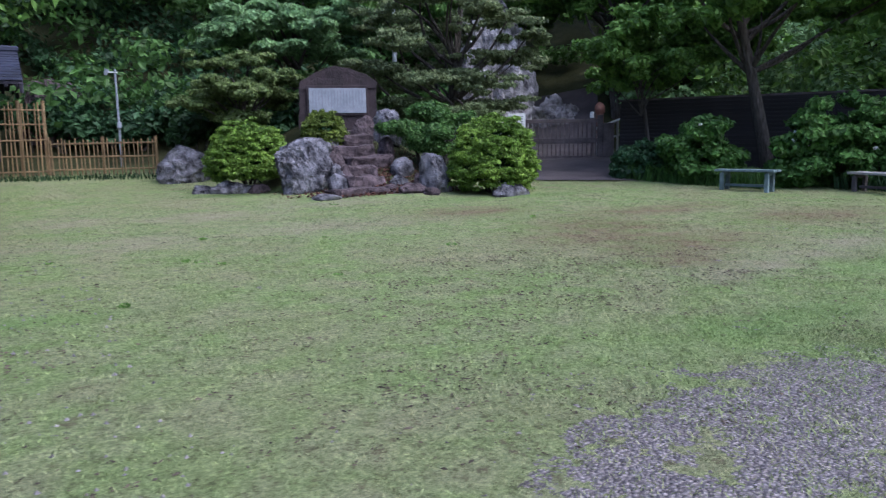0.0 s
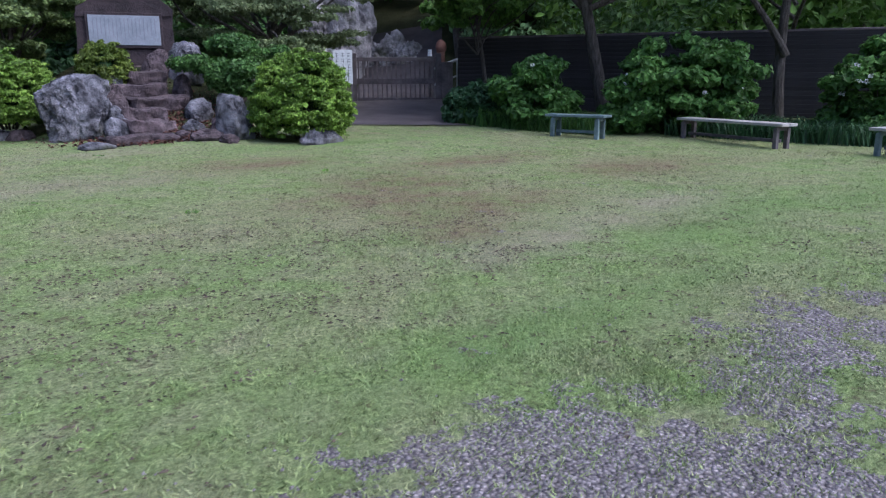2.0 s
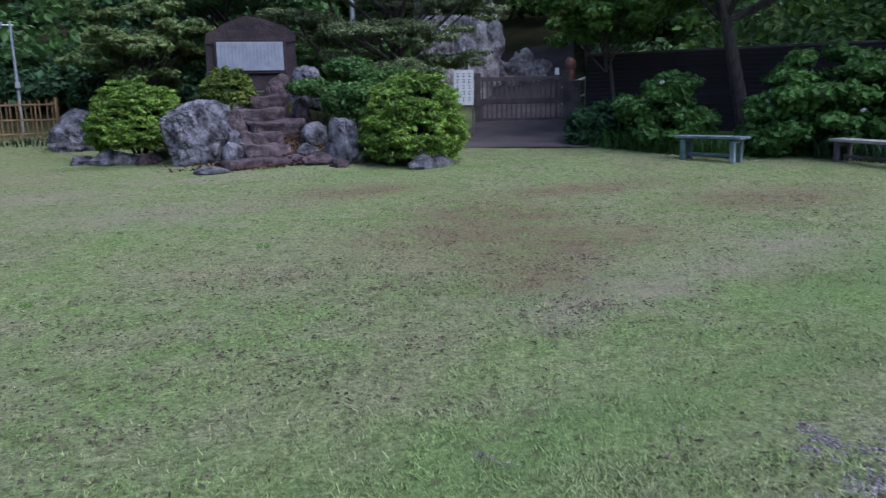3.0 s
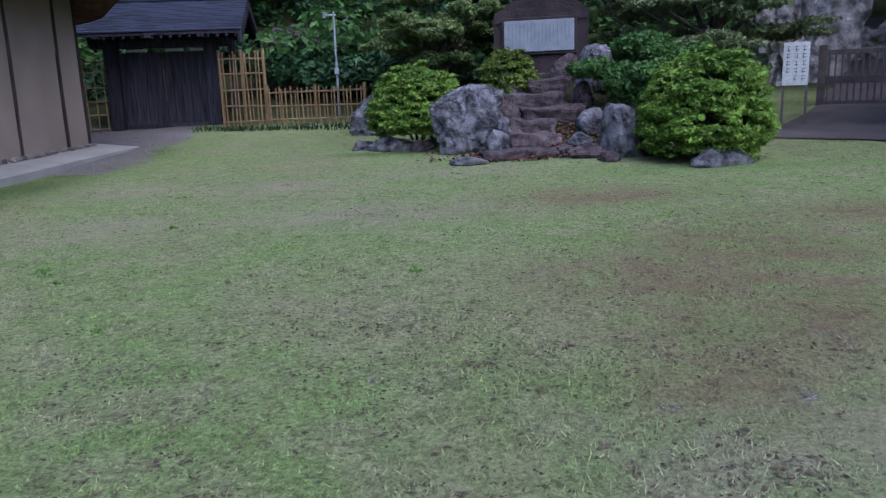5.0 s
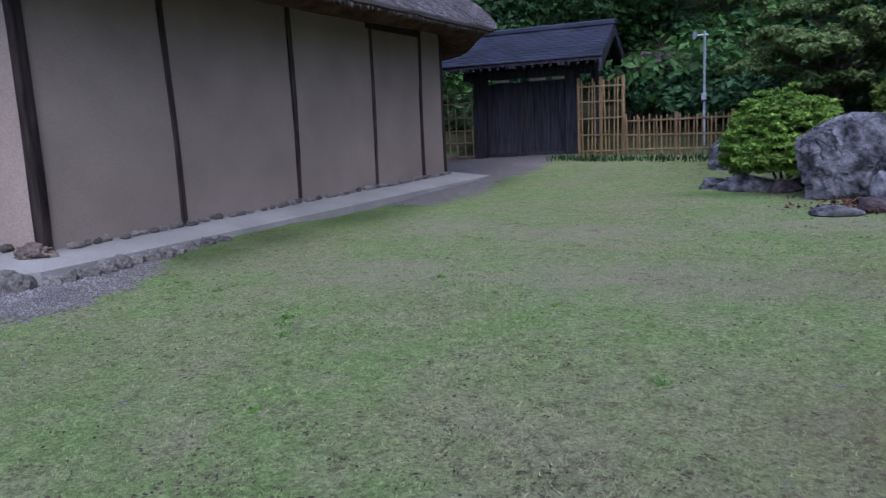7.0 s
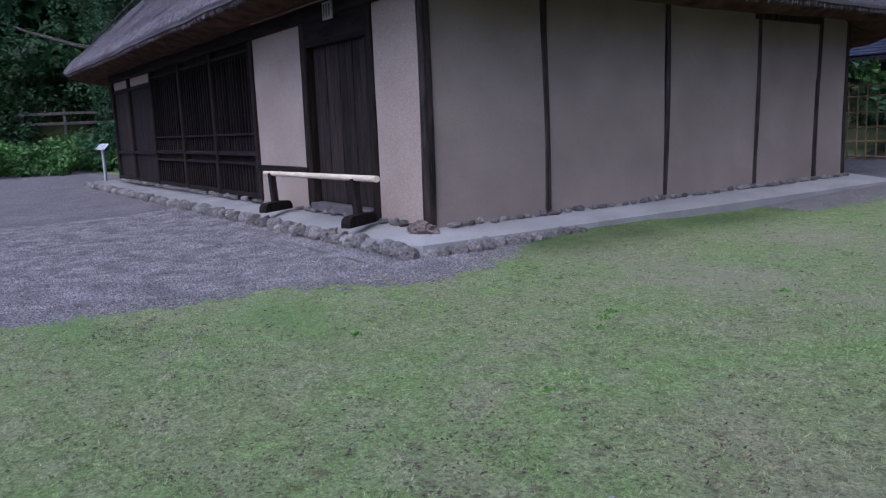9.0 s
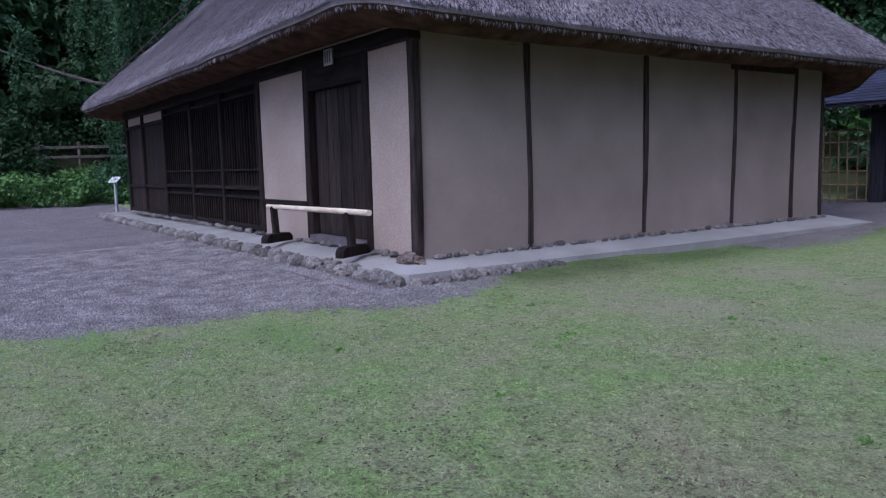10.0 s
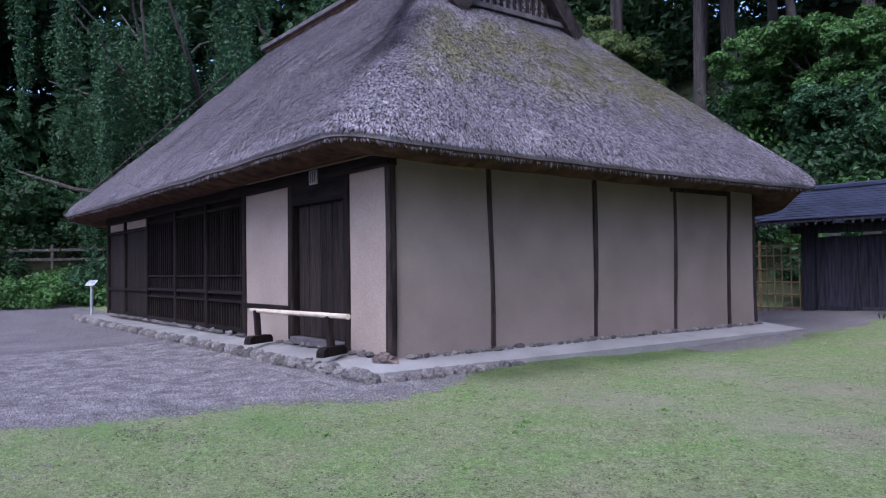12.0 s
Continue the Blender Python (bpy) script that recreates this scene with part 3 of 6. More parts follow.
# east wall: clay panels between crooked posts
EAST = (HY0, 10.25, 12.5, 14.68, 16.45, HY1)
for k, (a, b) in enumerate(zip(EAST, EAST[1:])):
    hpart("wall_panel", span_bm(HX1 - 0.16, HX1 - 0.02 - (0.015 if k == 3 else 0), a + (0.08 if k == 0 else -0.02), b + (0.02 if k < 4 else -0.04), BASE - 0.12, 3.2), PLASTER, label="smooth buff clay plaster")
for k, y in enumerate(EAST):
    if 0 < k < 5:
        hpost(HX1 - 0.055, y, 0.09, 0.11, 20 + k, along='y', base=BASE - 0.02, sway=0.035)
hpost(HX1 - 0.045, HY0 + 0.045, 0.12, 0.12, 31, 3.1, base=BASE - 0.06, sway=0.02)
hpost(HX1 - 0.06, HY1 - 0.03, 0.1, 0.12, 33, along='y')
hpart("lintel", span_bm(HX1 - 0.1, HX1 + 0.01, EAST[3] - 0.08, EAST[4] + 0.08, 2.84, 2.96, 0.01), OLD_WOOD, label="dark lintel over a walled-up doorway")
hpart("top_plate", span_bm(HX1 - 0.2, HX1 - 0.04, HY0, HY1, 3.18, 3.34, 0.01), OLD_WOOD)

# other hidden walls close the house
hpart("back_wall", span_bm(HX0, HX1 - 0.2, HY1 - 0.15, HY1, BASE - 0.1, 3.3), PLASTER)
hpart("west_wall", span_bm(HX0, HX0 + 0.15, HY0 + 0.2, HY1 - 0.2, BASE - 0.1, 3.3), PLASTER)

# front: plaster panels, plank door, lattice bays
FY = HY0
hpart("wall_panel", span_bm(-2.58, HX1 - 0.12, FY + 0.02, FY + 0.16, BASE - 0.12, 2.86), PLASTER_PALE, label="pale clay plaster beside the door")
hpart("wall_panel", span_bm(-6.42, -4.55, FY + 0.02, FY + 0.16, 0.86, 2.86), PLASTER_PALE, label="pale clay plaster beside the door")
hpart("wall_panel", span_bm(-6.42, -4.55, FY + 0.03, FY + 0.17, BASE - 0.12, 0.8), PLASTER_PALE, label="pale plaster dado under a rail")
hpart("dado_rail", span_bm(-6.45, -4.5, FY - 0.02, FY + 0.1, 0.79, 0.88, 0.01), OLD_WOOD_X)
for x, w, sd in ((-2.64, 0.15, 41), (-4.5, 0.17, 42), (-6.48, 0.15, 43), (-8.48, 0.12, 44), (-10.5, 0.12, 45), (-12.74, 0.13, 46), (-14.85, 0.1, 47), (HX0, 0.14, 48)):
    hpost(x, FY + 0.06, w, 0.16, sd, 3.05, sway=0.012)
hpart("head_beam", span_bm(HX0 - 0.1, HX1 + 0.02, FY - 0.05, FY + 0.13, 2.86, 3.1, 0.015), OLD_WOOD_X, label="dark timber head beam")
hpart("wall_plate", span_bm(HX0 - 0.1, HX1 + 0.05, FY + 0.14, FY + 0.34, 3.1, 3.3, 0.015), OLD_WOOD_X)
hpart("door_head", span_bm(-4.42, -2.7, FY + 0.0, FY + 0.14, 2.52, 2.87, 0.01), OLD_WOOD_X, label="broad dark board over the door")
door = hpart("door", span_bm(-4.42, -2.7, FY + 0.14, FY + 0.18, BASE + 0.06, 2.53), DOOR_WOOD, label="closed heavy plank door")
for i in range(9):
    x = -4.41 + i * 0.19
    ob = part("plank", span_bm(x + 0.006, x + 0.184, FY + 0.112 - 0.006 * (i % 2), FY + 0.14, BASE + 0.07, 2.52, 0.006), DOOR_WOOD, door)
hpart("door_sill", span_bm(-4.42, -2.72, FY - 0.06, FY + 0.16, BASE - 0.05, BASE + 0.06, 0.01), BENCH_LEG, label="worn grey threshold beam")
hpart("plaque", span_bm(-3.68, -3.42, FY - 0.075, FY - 0.05, 2.8, 3.02, 0.004), BENCH_PALE, label="small pale name board with dark strokes")
for i in range(3):
    hpart("stroke", span_bm(-3.64 + i * 0.07, -3.61 + i * 0.07, FY - 0.08, FY - 0.074, 2.83, 2.99), INK)


def lattice_bay(x0, x1):
    """A bay of close vertical bars over a rail, boards behind, a barred vent below."""
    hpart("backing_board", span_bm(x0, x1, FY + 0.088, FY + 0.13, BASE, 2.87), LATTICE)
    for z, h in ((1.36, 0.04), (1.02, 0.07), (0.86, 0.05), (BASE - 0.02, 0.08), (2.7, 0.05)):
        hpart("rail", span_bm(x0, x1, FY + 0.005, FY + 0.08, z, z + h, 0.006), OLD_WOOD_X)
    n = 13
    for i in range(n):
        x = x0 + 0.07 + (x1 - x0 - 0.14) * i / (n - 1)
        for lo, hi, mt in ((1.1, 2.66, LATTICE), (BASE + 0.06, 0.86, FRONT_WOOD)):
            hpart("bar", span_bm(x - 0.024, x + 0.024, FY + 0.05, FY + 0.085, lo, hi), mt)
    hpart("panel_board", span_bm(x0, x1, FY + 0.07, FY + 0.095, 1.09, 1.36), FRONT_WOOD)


for a, b in ((-8.42, -6.55), (-10.44, -8.54), (-12.68, -10.56)):
    lattice_bay(a, b)
for a, b in ((-14.8, -12.81), (HX0 + 0.07, -14.9)):
    hpart("shutter", span_bm(a, b, FY + 0.08, FY + 0.13, BASE, 2.6), DOOR_WOOD, label="dark boarded sliding shutter")
    for i in range(5):
        x = a + (b - a) * i / 5
        hpart("plank", span_bm(x + 0.006, x + (b - a) / 5 - 0.006, FY + 0.055, FY + 0.08, BASE + 0.02, 2.58, 0.004), DOOR_WOOD)
    for z in (0.98, 2.56, BASE - 0.02):
        hpart("rail", span_bm(a, b, FY + 0.0, FY + 0.09, z, z + 0.08, 0.006), OLD_WOOD_X)
    hpart("wall_panel", span_bm(a, b, FY + 0.05, FY + 0.13, 2.66, 2.87), PLASTER_PALE, label="narrow pale plaster strip over shutters")


# thatched roof: rings of a rounded outline, climbing at half a right angle to a ridge along x
RX0, RX1, RY0, RY1, EAVE = HX0 - 1.7, HX1 + 0.88, HY0 - 0.97, HY1 + 1.55, 2.98
RUN = (RY1 - RY0) / 2
GABLE = 3.6
PITCH = 0.978


def roof_ring(d, n=400):
    """Points of the roof's outline at an inset d, with its height and outward direction."""
    x1 = RX1 - (d if d < GABLE else GABLE + 0.03 * (d - GABLE))
    x0 = RX0 + 0.555 * d
    y0, y1 = RY0 + d, RY1 - d
    half = (y1 - y0) / 2
    r = min(1.0 * max(0.25, 1 - d / 5), half * 0.98)
    segs = [((x1 - r, y0 + r), -90, 0), ((x1 - r, y1 - r), 0, 90), ((x0 + r, y1 - r), 90, 180), ((x0 + r, y0 + r), 180, 270)]
    out = []
    na = 12
    lens = (max(y1 - y0 - 2 * r, 0), max(x1 - x0 - 2 * r, 0), max(y1 - y0 - 2 * r, 0), max(x1 - x0 - 2 * r, 0))
    counts = (60, 90, 30, 110)
    for k, ((cx, cy), a0, a1) in enumerate(segs):
        for i in range(na):
            a = radians(a0 + (a1 - a0) * i / (na - 1))
            out.append((cx + r * math.cos(a), cy + r * math.sin(a), math.cos(a), math.sin(a), 1.0 - abs(2 * i / (na - 1) - 1) * 0.35))
        (nx_, ny_), b0, _ = segs[(k + 1) % 4]
        a = radians(a1)
        p = np.array((cx + r * math.cos(a), cy + r * math.sin(a)))
        b = radians(b0)
        q = np.array((nx_ + r * math.cos(b), ny_ + r * math.sin(b)))
        for i in range(1, counts[k]):
            t = i / counts[k]
            m = p + (q - p) * t
            L = lens[k]
            corner = max(0, 1 - min(t, 1 - t) * L / 2.6) * 0.65
            out.append((m[0], m[1], math.cos(a), math.sin(a), corner))
    return np.array(out)


def build_roof():
    roof = empty("roof")
    roof.parent = house
    roof.matrix_basis = HINV
    roof["label"] = "thick grey weathered thatch with mossy patches"
    rows, moss = [], []
    # under the eave, from the wall out to the lip, then up over the slope
    prof = [(1.1, 0.02), (0.66, -0.1), (0.44, -0.13), (0.17, -0.05), (0.04, -0.04), (0.0, -0.01), (0.0, 0.05), (0.06, 0.14)]
    under = []
    ds = list(np.concatenate([np.linspace(0.2, GABLE, 30), np.linspace(GABLE + 0.05, RUN - 0.12, 18)]))
    for d, dz in prof + [(d, None) for d in ds]:
        o = roof_ring(max(d, 0.0))
        if d < 0:
            o[:, :2] -= o[:, 2:4] * d
        h = EAVE + (dz if dz is not None else PITCH * d + 0.14 - 0.06 * math.sin(math.pi * d / RUN))
        front = np.clip(-o[:, 3], 0, 1) ** 2
        lift = (0.15 * front + np.where(o[:, 3] > 0.05, 0.12, 0.04) * o[:, 4]) * max(0.0, 1 - d / 2.6)
        z = h + lift + 0.02 * wob(o[:, 0], o[:, 1] + d, 0.7)
        j = o[:, 2:4] * (0.02 * wob(o[:, 1] + d, o[:, 0], 0.6))[:, None]
        if dz is not None and 0.4 < d < 0.7:
            z = z - 0.34 * np.sqrt(np.clip(o[:, 3], 0, 1))
        rows.append(np.column_stack([o[:, :2] + j, z]))
        moss.append(np.clip(o[:, 2], 0, 1) * np.clip(1.15 - abs(d - 2.2) / 2.6, 0, 1))
    V = np.concatenate(rows)
    n, k = len(rows[0]), len(rows)
    i = np.arange(n)
    F = [np.stack([r * n + i, r * n + (i + 1) % n, (r + 1) * n + (i + 1) % n, (r + 1) * n + i], 1) for r in range(k - 1)]
    top = sheet("thatch", V, np.concatenate(F[5:]), THATCH, roof, smooth=True, attr=("moss", np.concatenate(moss)))
    sheet("eave_underside", V, np.concatenate(F[:5]), UNDER_THATCH, roof, smooth=True)["label"] = "brown trimmed underside of the thatch"
    def weathering(P):
        """Dark old thatch in a ragged stripe along the south-east hip."""
        u, v = RX1 - P[:, 0], P[:, 1] - RY0
        w = wob(P[:, 0], P[:, 1], 2.5)
        return (0.95 * np.exp(-((u - v - 0.45 + 0.35 * w) / 0.5) ** 2) * np.clip((u + v) / 2 - 1.4 + 0.5 * w, 0, 1)).astype(np.float32)
    top.data.attributes.new("weathering", 'FLOAT', 'POINT').data.foreach_set("value", weathering(V))
    # loose straw ends over the slopes that are seen
    rng = np.random.default_rng(5)
    Q = V.reshape(k, n, 3)
    cnt = 620000
    seen = np.concatenate([np.arange(0, 90), np.arange(n - 135, n)])
    rr = np.arange(5, k - 2)
    cell = Q[rr][:, seen]
    area = np.linalg.norm(Q[rr][:, (seen + 1) % n] - cell, axis=2) * np.linalg.norm(Q[rr + 1][:, seen] - cell, axis=2) + 1e-6
    pick = rng.choice(area.size, cnt, p=(area / area.sum()).ravel())
    r, c = rr[pick // len(seen)], seen[pick % len(seen)]
    fu, fr = rng.uniform(size=(cnt, 1)), rng.uniform(size=(cnt, 1))
    A = Q[r, c] * (1 - fu) + Q[r, (c + 1) % n] * fu
    B = Q[r + 1, c] * (1 - fu) + Q[r + 1, (c + 1) % n] * fu
    P = A * (1 - fr) + B * fr
    down = unit(A - B)
    side = unit(Q[r, (c + 1) % n] - Q[r, c])
    nrm = unit(np.cross(side, down))
    nrm *= np.where(nrm[:, 2:3] < 0, -1, 1)
    dirn = unit(down + side * rng.normal(0.1, 0.35, (cnt, 1)) + nrm * rng.uniform(0.0, 0.25, (cnt, 1)))
    L = rng.uniform(0.04, 0.115, (cnt, 1))
    w = rng.uniform(0.007, 0.016, (cnt, 1))
    P = P + nrm * rng.uniform(0.012, 0.045, (cnt, 1))
    tri = np.stack([P - side * w, P + side * w, P + dirn * L], 1).reshape(-1, 3)
    mo = np.repeat(np.concatenate(moss).reshape(k, n)[r, c], 3)
    straw = sheet("straw_layer", tri, np.arange(3 * cnt).reshape(-1, 3), STRAW, roof, attr=("moss", mo))
    straw.data.attributes.new("weathering", 'FLOAT', 'POINT').data.foreach_set("value", weathering(tri))
    tagged(straw, kind="stuff")
    # gable opening in the east hip
    gx, zc = RX1 - GABLE, 6.58
    yc, hw, gh = (RY0 + RY1) / 2, 1.5, 1.65
    bm = bmesh.new()
    for sgn in (-1, 1):
        a = Vector((gx + 0.32, yc + sgn * (hw + 0.28), zc - 0.12))
        b = Vector((gx + 0.32, yc, zc + gh + 0.25))
        u = (b - a).normalized()
        for dx in (0,):
            t = 0.34
            inner = Vector((0, -sgn * u.z, sgn * u.y)).normalized() * t
            if inner.z > 0:
                inner = -inner
            lo = [a, b, b + inner, a + inner]
            f0 = [bm.verts.new(p) for p in lo]
            f1 = [bm.verts.new(p - Vector((0.7, 0, 0))) for p in lo]
            bm.faces.new(f0)
            bm.faces.new(f1[::-1])
            for q in range(4):
                bm.faces.new((f0[q], f1[q], f1[(q + 1) % 4], f0[(q + 1) % 4]))
    bmesh.ops.recalc_face_normals(bm, faces=bm.faces)
    part("gable_verge", bm, VERGE, roof, "thick thatched verge round the gable")
    bm = bmesh.new()
    tri3 = [bm.verts.new((gx + 0.02, yc - hw, zc)), bm.verts.new((gx + 0.02, yc + hw, zc)), bm.verts.new((gx + 0.02, yc, zc + gh))]
    bm.faces.new(tri3)
    bmesh.ops.solidify(bm, geom=bm.faces[:], thickness=0.03)
    part("gable_backing", bm, BLACK_BOARD, roof)
    for q in range(-8, 9):
        y = yc + q * hw / 8.5
        hh = gh * (1 - abs(q) / 8.5) - 0.05
        if hh > 0.12:
            part("gable_bar", span_bm(gx + 0.06, gx + 0.1, y - 0.03, y + 0.03, zc, zc + hh), OLD_WOOD, roof)
    part("gable_sill", span_bm(gx + 0.04, gx + 0.22, yc - hw - 0.2, yc + hw + 0.2, zc - 0.06, zc + 0.05, 0.01), BENCH_LEG, roof)
    # ridge
    rz = EAVE + PITCH * RUN
    part("ridge_cap", span_bm(RX0 + 0.555 * RUN - 0.2, gx + 0.4, yc - 0.4, yc + 0.4, rz - 0.25, rz + 0.12, 0.08), UNDER_THATCH, roof)
    part("ridge_board", span_bm(RX0 + 0.555 * RUN - 0.3, gx + 0.45, yc - 0.5, yc - 0.34, rz - 0.08, rz + 0.04, 0.01), BENCH_LEG, roof, "grey weathered ridge board")
    for q in range(6):
        d = 1.0 + q * 0.38
        part("ridge_peg", rod_bm((RX0 + 0.555 * d, RY0 + d, EAVE + PITCH * d + 0.1), (RX0 + 0.555 * d - 0.12, RY0 + d - 0.1, EAVE + d + 0.42), 0.015, n=5), OLD_WOOD, roof)
    part("roof_pole", rod_bm((RX0 + 0.5, RY0 + 0.9, EAVE + 1.15), (RX0 + 1.9, RY0 + 4.6, EAVE + 4.95), 0.025, n=6), OLD_WOOD, roof)


build_roof()
# slim bamboo gutter rod under the front eave
hpart("eave_rod", rod_bm((-5.6, FY - 0.3, 2.99), (HX1 + 0.1, FY - 0.24, 2.99), 0.014, n=6), BAMBOO, label="slender bamboo rod under the eave")
hpart("eave_rod", rod_bm((HX1 + 0.14, FY - 0.1, 2.96), (HX1 + 0.2, FY + 1.5, 2.86), 0.012, n=6), BAMBOO)


# low platform of pale concrete with a stone edge
def platform():
    bm = bmesh.new()
    top, y0, x1 = BASE - 0.05, HY0 - 0.58, HX1 + 0.55
    pts = [(HX0 - 1.7, y0 + 0.1), (-9, y0), (x1 - 0.1, y0), (x1, y0 + 0.12), (x1 + 0.12, 12.2), (x1 + 0.2, HY1 + 0.4), (HX1 - 0.2, HY1 + 0.4), (HX1 - 0.2, HY0 + 0.2), (HX0 - 1.7, HY0 + 0.2)]
    lo = [bm.verts.new((x, y, -0.1)) for x, y in pts]
    hi = [bm.verts.new((x, y, top - (0.0 if HX1 - 0.3 < x < HX1 and y > HY0 else 0.1))) for x, y in pts]
    bm.faces.new(hi)
    for q in range(len(pts)):
        r = (q + 1) % len(pts)
        bm.faces.new((lo[q], lo[r], hi[r], hi[q]))
    bmesh.ops.recalc_face_normals(bm, faces=bm.faces)
    ob = part("house_platform", bm, CONCRETE)
    tagged(ob, "pale concrete plinth edged with rounded field stones", "platform", kind="structure")
    kinds = []
    for sd in range(6):
        b = rock_bm(1.0, 1.0, 1.0, 300 + sd, 0.34, 3)
        src = part("edge_stone", b, COBBLE, ob)
        kinds.append(src)
    rnd = random.Random(3)
    used = set()

    def put(x, y, z, l, d, h, rz):
        q = rnd.randrange(6)
        m = pose(x, y, z, 0, 0, rz) @ Matrix.Diagonal((l, d, h, 1))
        if q not in used:
            used.add(q)
            kinds[q].matrix_basis = m
        else:
            share("edge_stone", kinds[q], m, ob)
    x = x1 + 0.02
    while x > HX0 - 1.8:
        l = rnd.uniform(0.13, 0.27)
        put(x - l / 2, y0 - 0.03 + (0.1 if x < HX0 - 1 else 0) + rnd.uniform(-0.03, 0.03), gz(x, y0) - 0.05, l * 0.98, rnd.uniform(0.2, 0.28), top - gz(x, y0) - 0.05 + rnd.uniform(-0.01, 0.04), rnd.uniform(-14, 14))
        x -= l
    y = y0 + 0.1
    while y < 10.2:
        l = rnd.uniform(0.13, 0.26)
        put(x1 + 0.06 + rnd.uniform(-0.03, 0.03), y + l / 2, gz(x1, y) - 0.06, 0.2, l * 0.98, top - gz(x1, y) - 0.06 + rnd.uniform(-0.01, 0.03), rnd.uniform(-14, 14))
        y += l
    y = HY0 + 0.2
    while y < HY1:                                  # small footing stones along the east wall
        l = rnd.uniform(0.09, 0.22)
        put(HX1 + 0.05 + rnd.uniform(-0.02, 0.03), y + l / 2, top - 0.03, rnd.uniform(0.06, 0.11), l * 0.85, rnd.uniform(0.04, 0.08), rnd.uniform(-25, 25))
        y += l * rnd.choice((1.0, 1.0, 1.3))
    x = HX1 - 0.1
    while x > HX0:
        l = rnd.uniform(0.12, 0.24)
        put(x - l / 2, HY0 - 0.02, top - 0.03, l, 0.14, rnd.uniform(0.05, 0.09), rnd.uniform(-20, 20))
        x -= l * rnd.choice((1.1, 1.6, 2.4))


platform()
boulder_foot = part("footing_stone", rock_bm(0.42, 0.3, 0.16, 77, 0.4, 4), surface("broken_red_footing", (0.08, 0.06, 0.053), (0.2, 0.155, 0.14), 8, 40, 0.95, 0.8, 0.02))
boulder_foot.matrix_world = pose(HX1 - 0.03, HY0 - 0.08, BASE - 0.14)
tagged(boulder_foot, "crumbling reddish footing stone under the corner post", "stone")


# hitching-style barrier before the door
def runner_bm(w, l, h):
    """A skid whose upper ends are rounded off."""
    bm = bmesh.new()
    prof = [(-l / 2, 0), (l / 2, 0)] + [(l / 2 - 0.11 + 0.11 * math.cos(a), h * 0.4 + h * 0.6 * math.sin(a)) for a in np.linspace(0, 1.57, 5)]
    prof += [(-q, z) for q, z in prof[:1:-1]]
    rings = [[bm.verts.new((x, q, z)) for q, z in prof] for x in (-w / 2, w / 2)]
    bm.faces.new(rings[0][::-1])
    bm.faces.new(rings[1])
    for q in range(len(prof)):
        r = (q + 1) % len(prof)
        bm.faces.new((rings[0][q], rings[0][r], rings[1][r], rings[1][q]))
    bmesh.ops.recalc_face_normals(bm, faces=bm.faces)
    return bm


def barrier():
    b = tagged(empty("pole_barrier", -3.6, 8.02, BASE - 0.06), "pale bamboo pole on two dark wooden feet, before the door", "barrier")
    for x in (-1.3, 1.2):
        st = part("stand", box_bm(0.1, 0.09, 0.46, 0, 0, 0.09, 0.01, ry=-9), FRONT_WOOD, b, "dark leaning upright post")
        st.location = (x, 0, 0)
        ft = part("foot", runner_bm(0.12, 0.62, 0.13), FRONT_WOOD, b, "dark timber foot with rounded ends")
        ft.location = (x + 0.02, 0, 0)
        ft.rotation_euler = (0, 0, radians(30))
    pole = rod_bm((-1.6, 0, 0.535), (1.68, 0.0, 0.56), 0.034, 0.038, 12)
    for x in (-1.05, -0.4, 0.25, 0.9):
        rod_bm((x - 0.012, 0, 0.547 + 0.0076 * x), (x + 0.012, 0, 0.547 + 0.0076 * x), 0.041, n=12, bm=pole)
    part("pole", pole, BAMBOO_PALE, b, "pale bleached bamboo pole")


barrier()


def info_sign():
    s = tagged(empty("information_sign", -19.4, 8.55, gz(-19.4, 8.55)), "small slanted notice board on a grey post by the house", "sign")
    part("post", rod_bm((0, 0, -0.1), (0, 0, 1.08), 0.05, n=10), STEEL, s)
    bd = part("board", box_bm(0.34, 0.27, 0.03, 0, 0, 0, 0.006), PAINT_WHITE, s, "white printed board")
    bd.matrix_basis = pose(0.0, 0.0, 1.08, 38, 0, 35)
    for i in range(5):
        ln = part("text_line", box_bm(0.29 - 0.06 * (i % 2), 0.016, 0.004, -0.01, 0.1 - i * 0.048, 0.031), INK, bd)


info_sign()
tagged(part("ground_strip", rod_bm((-1.22, 7.42, gz(-1.22, 7.42) + 0.01), (-5.56, 7.46, gz(-5.56, 7.46) + 0.006), 0.01, n=6), COBBLE), "thin pale strip lying on the gravel", "strip")


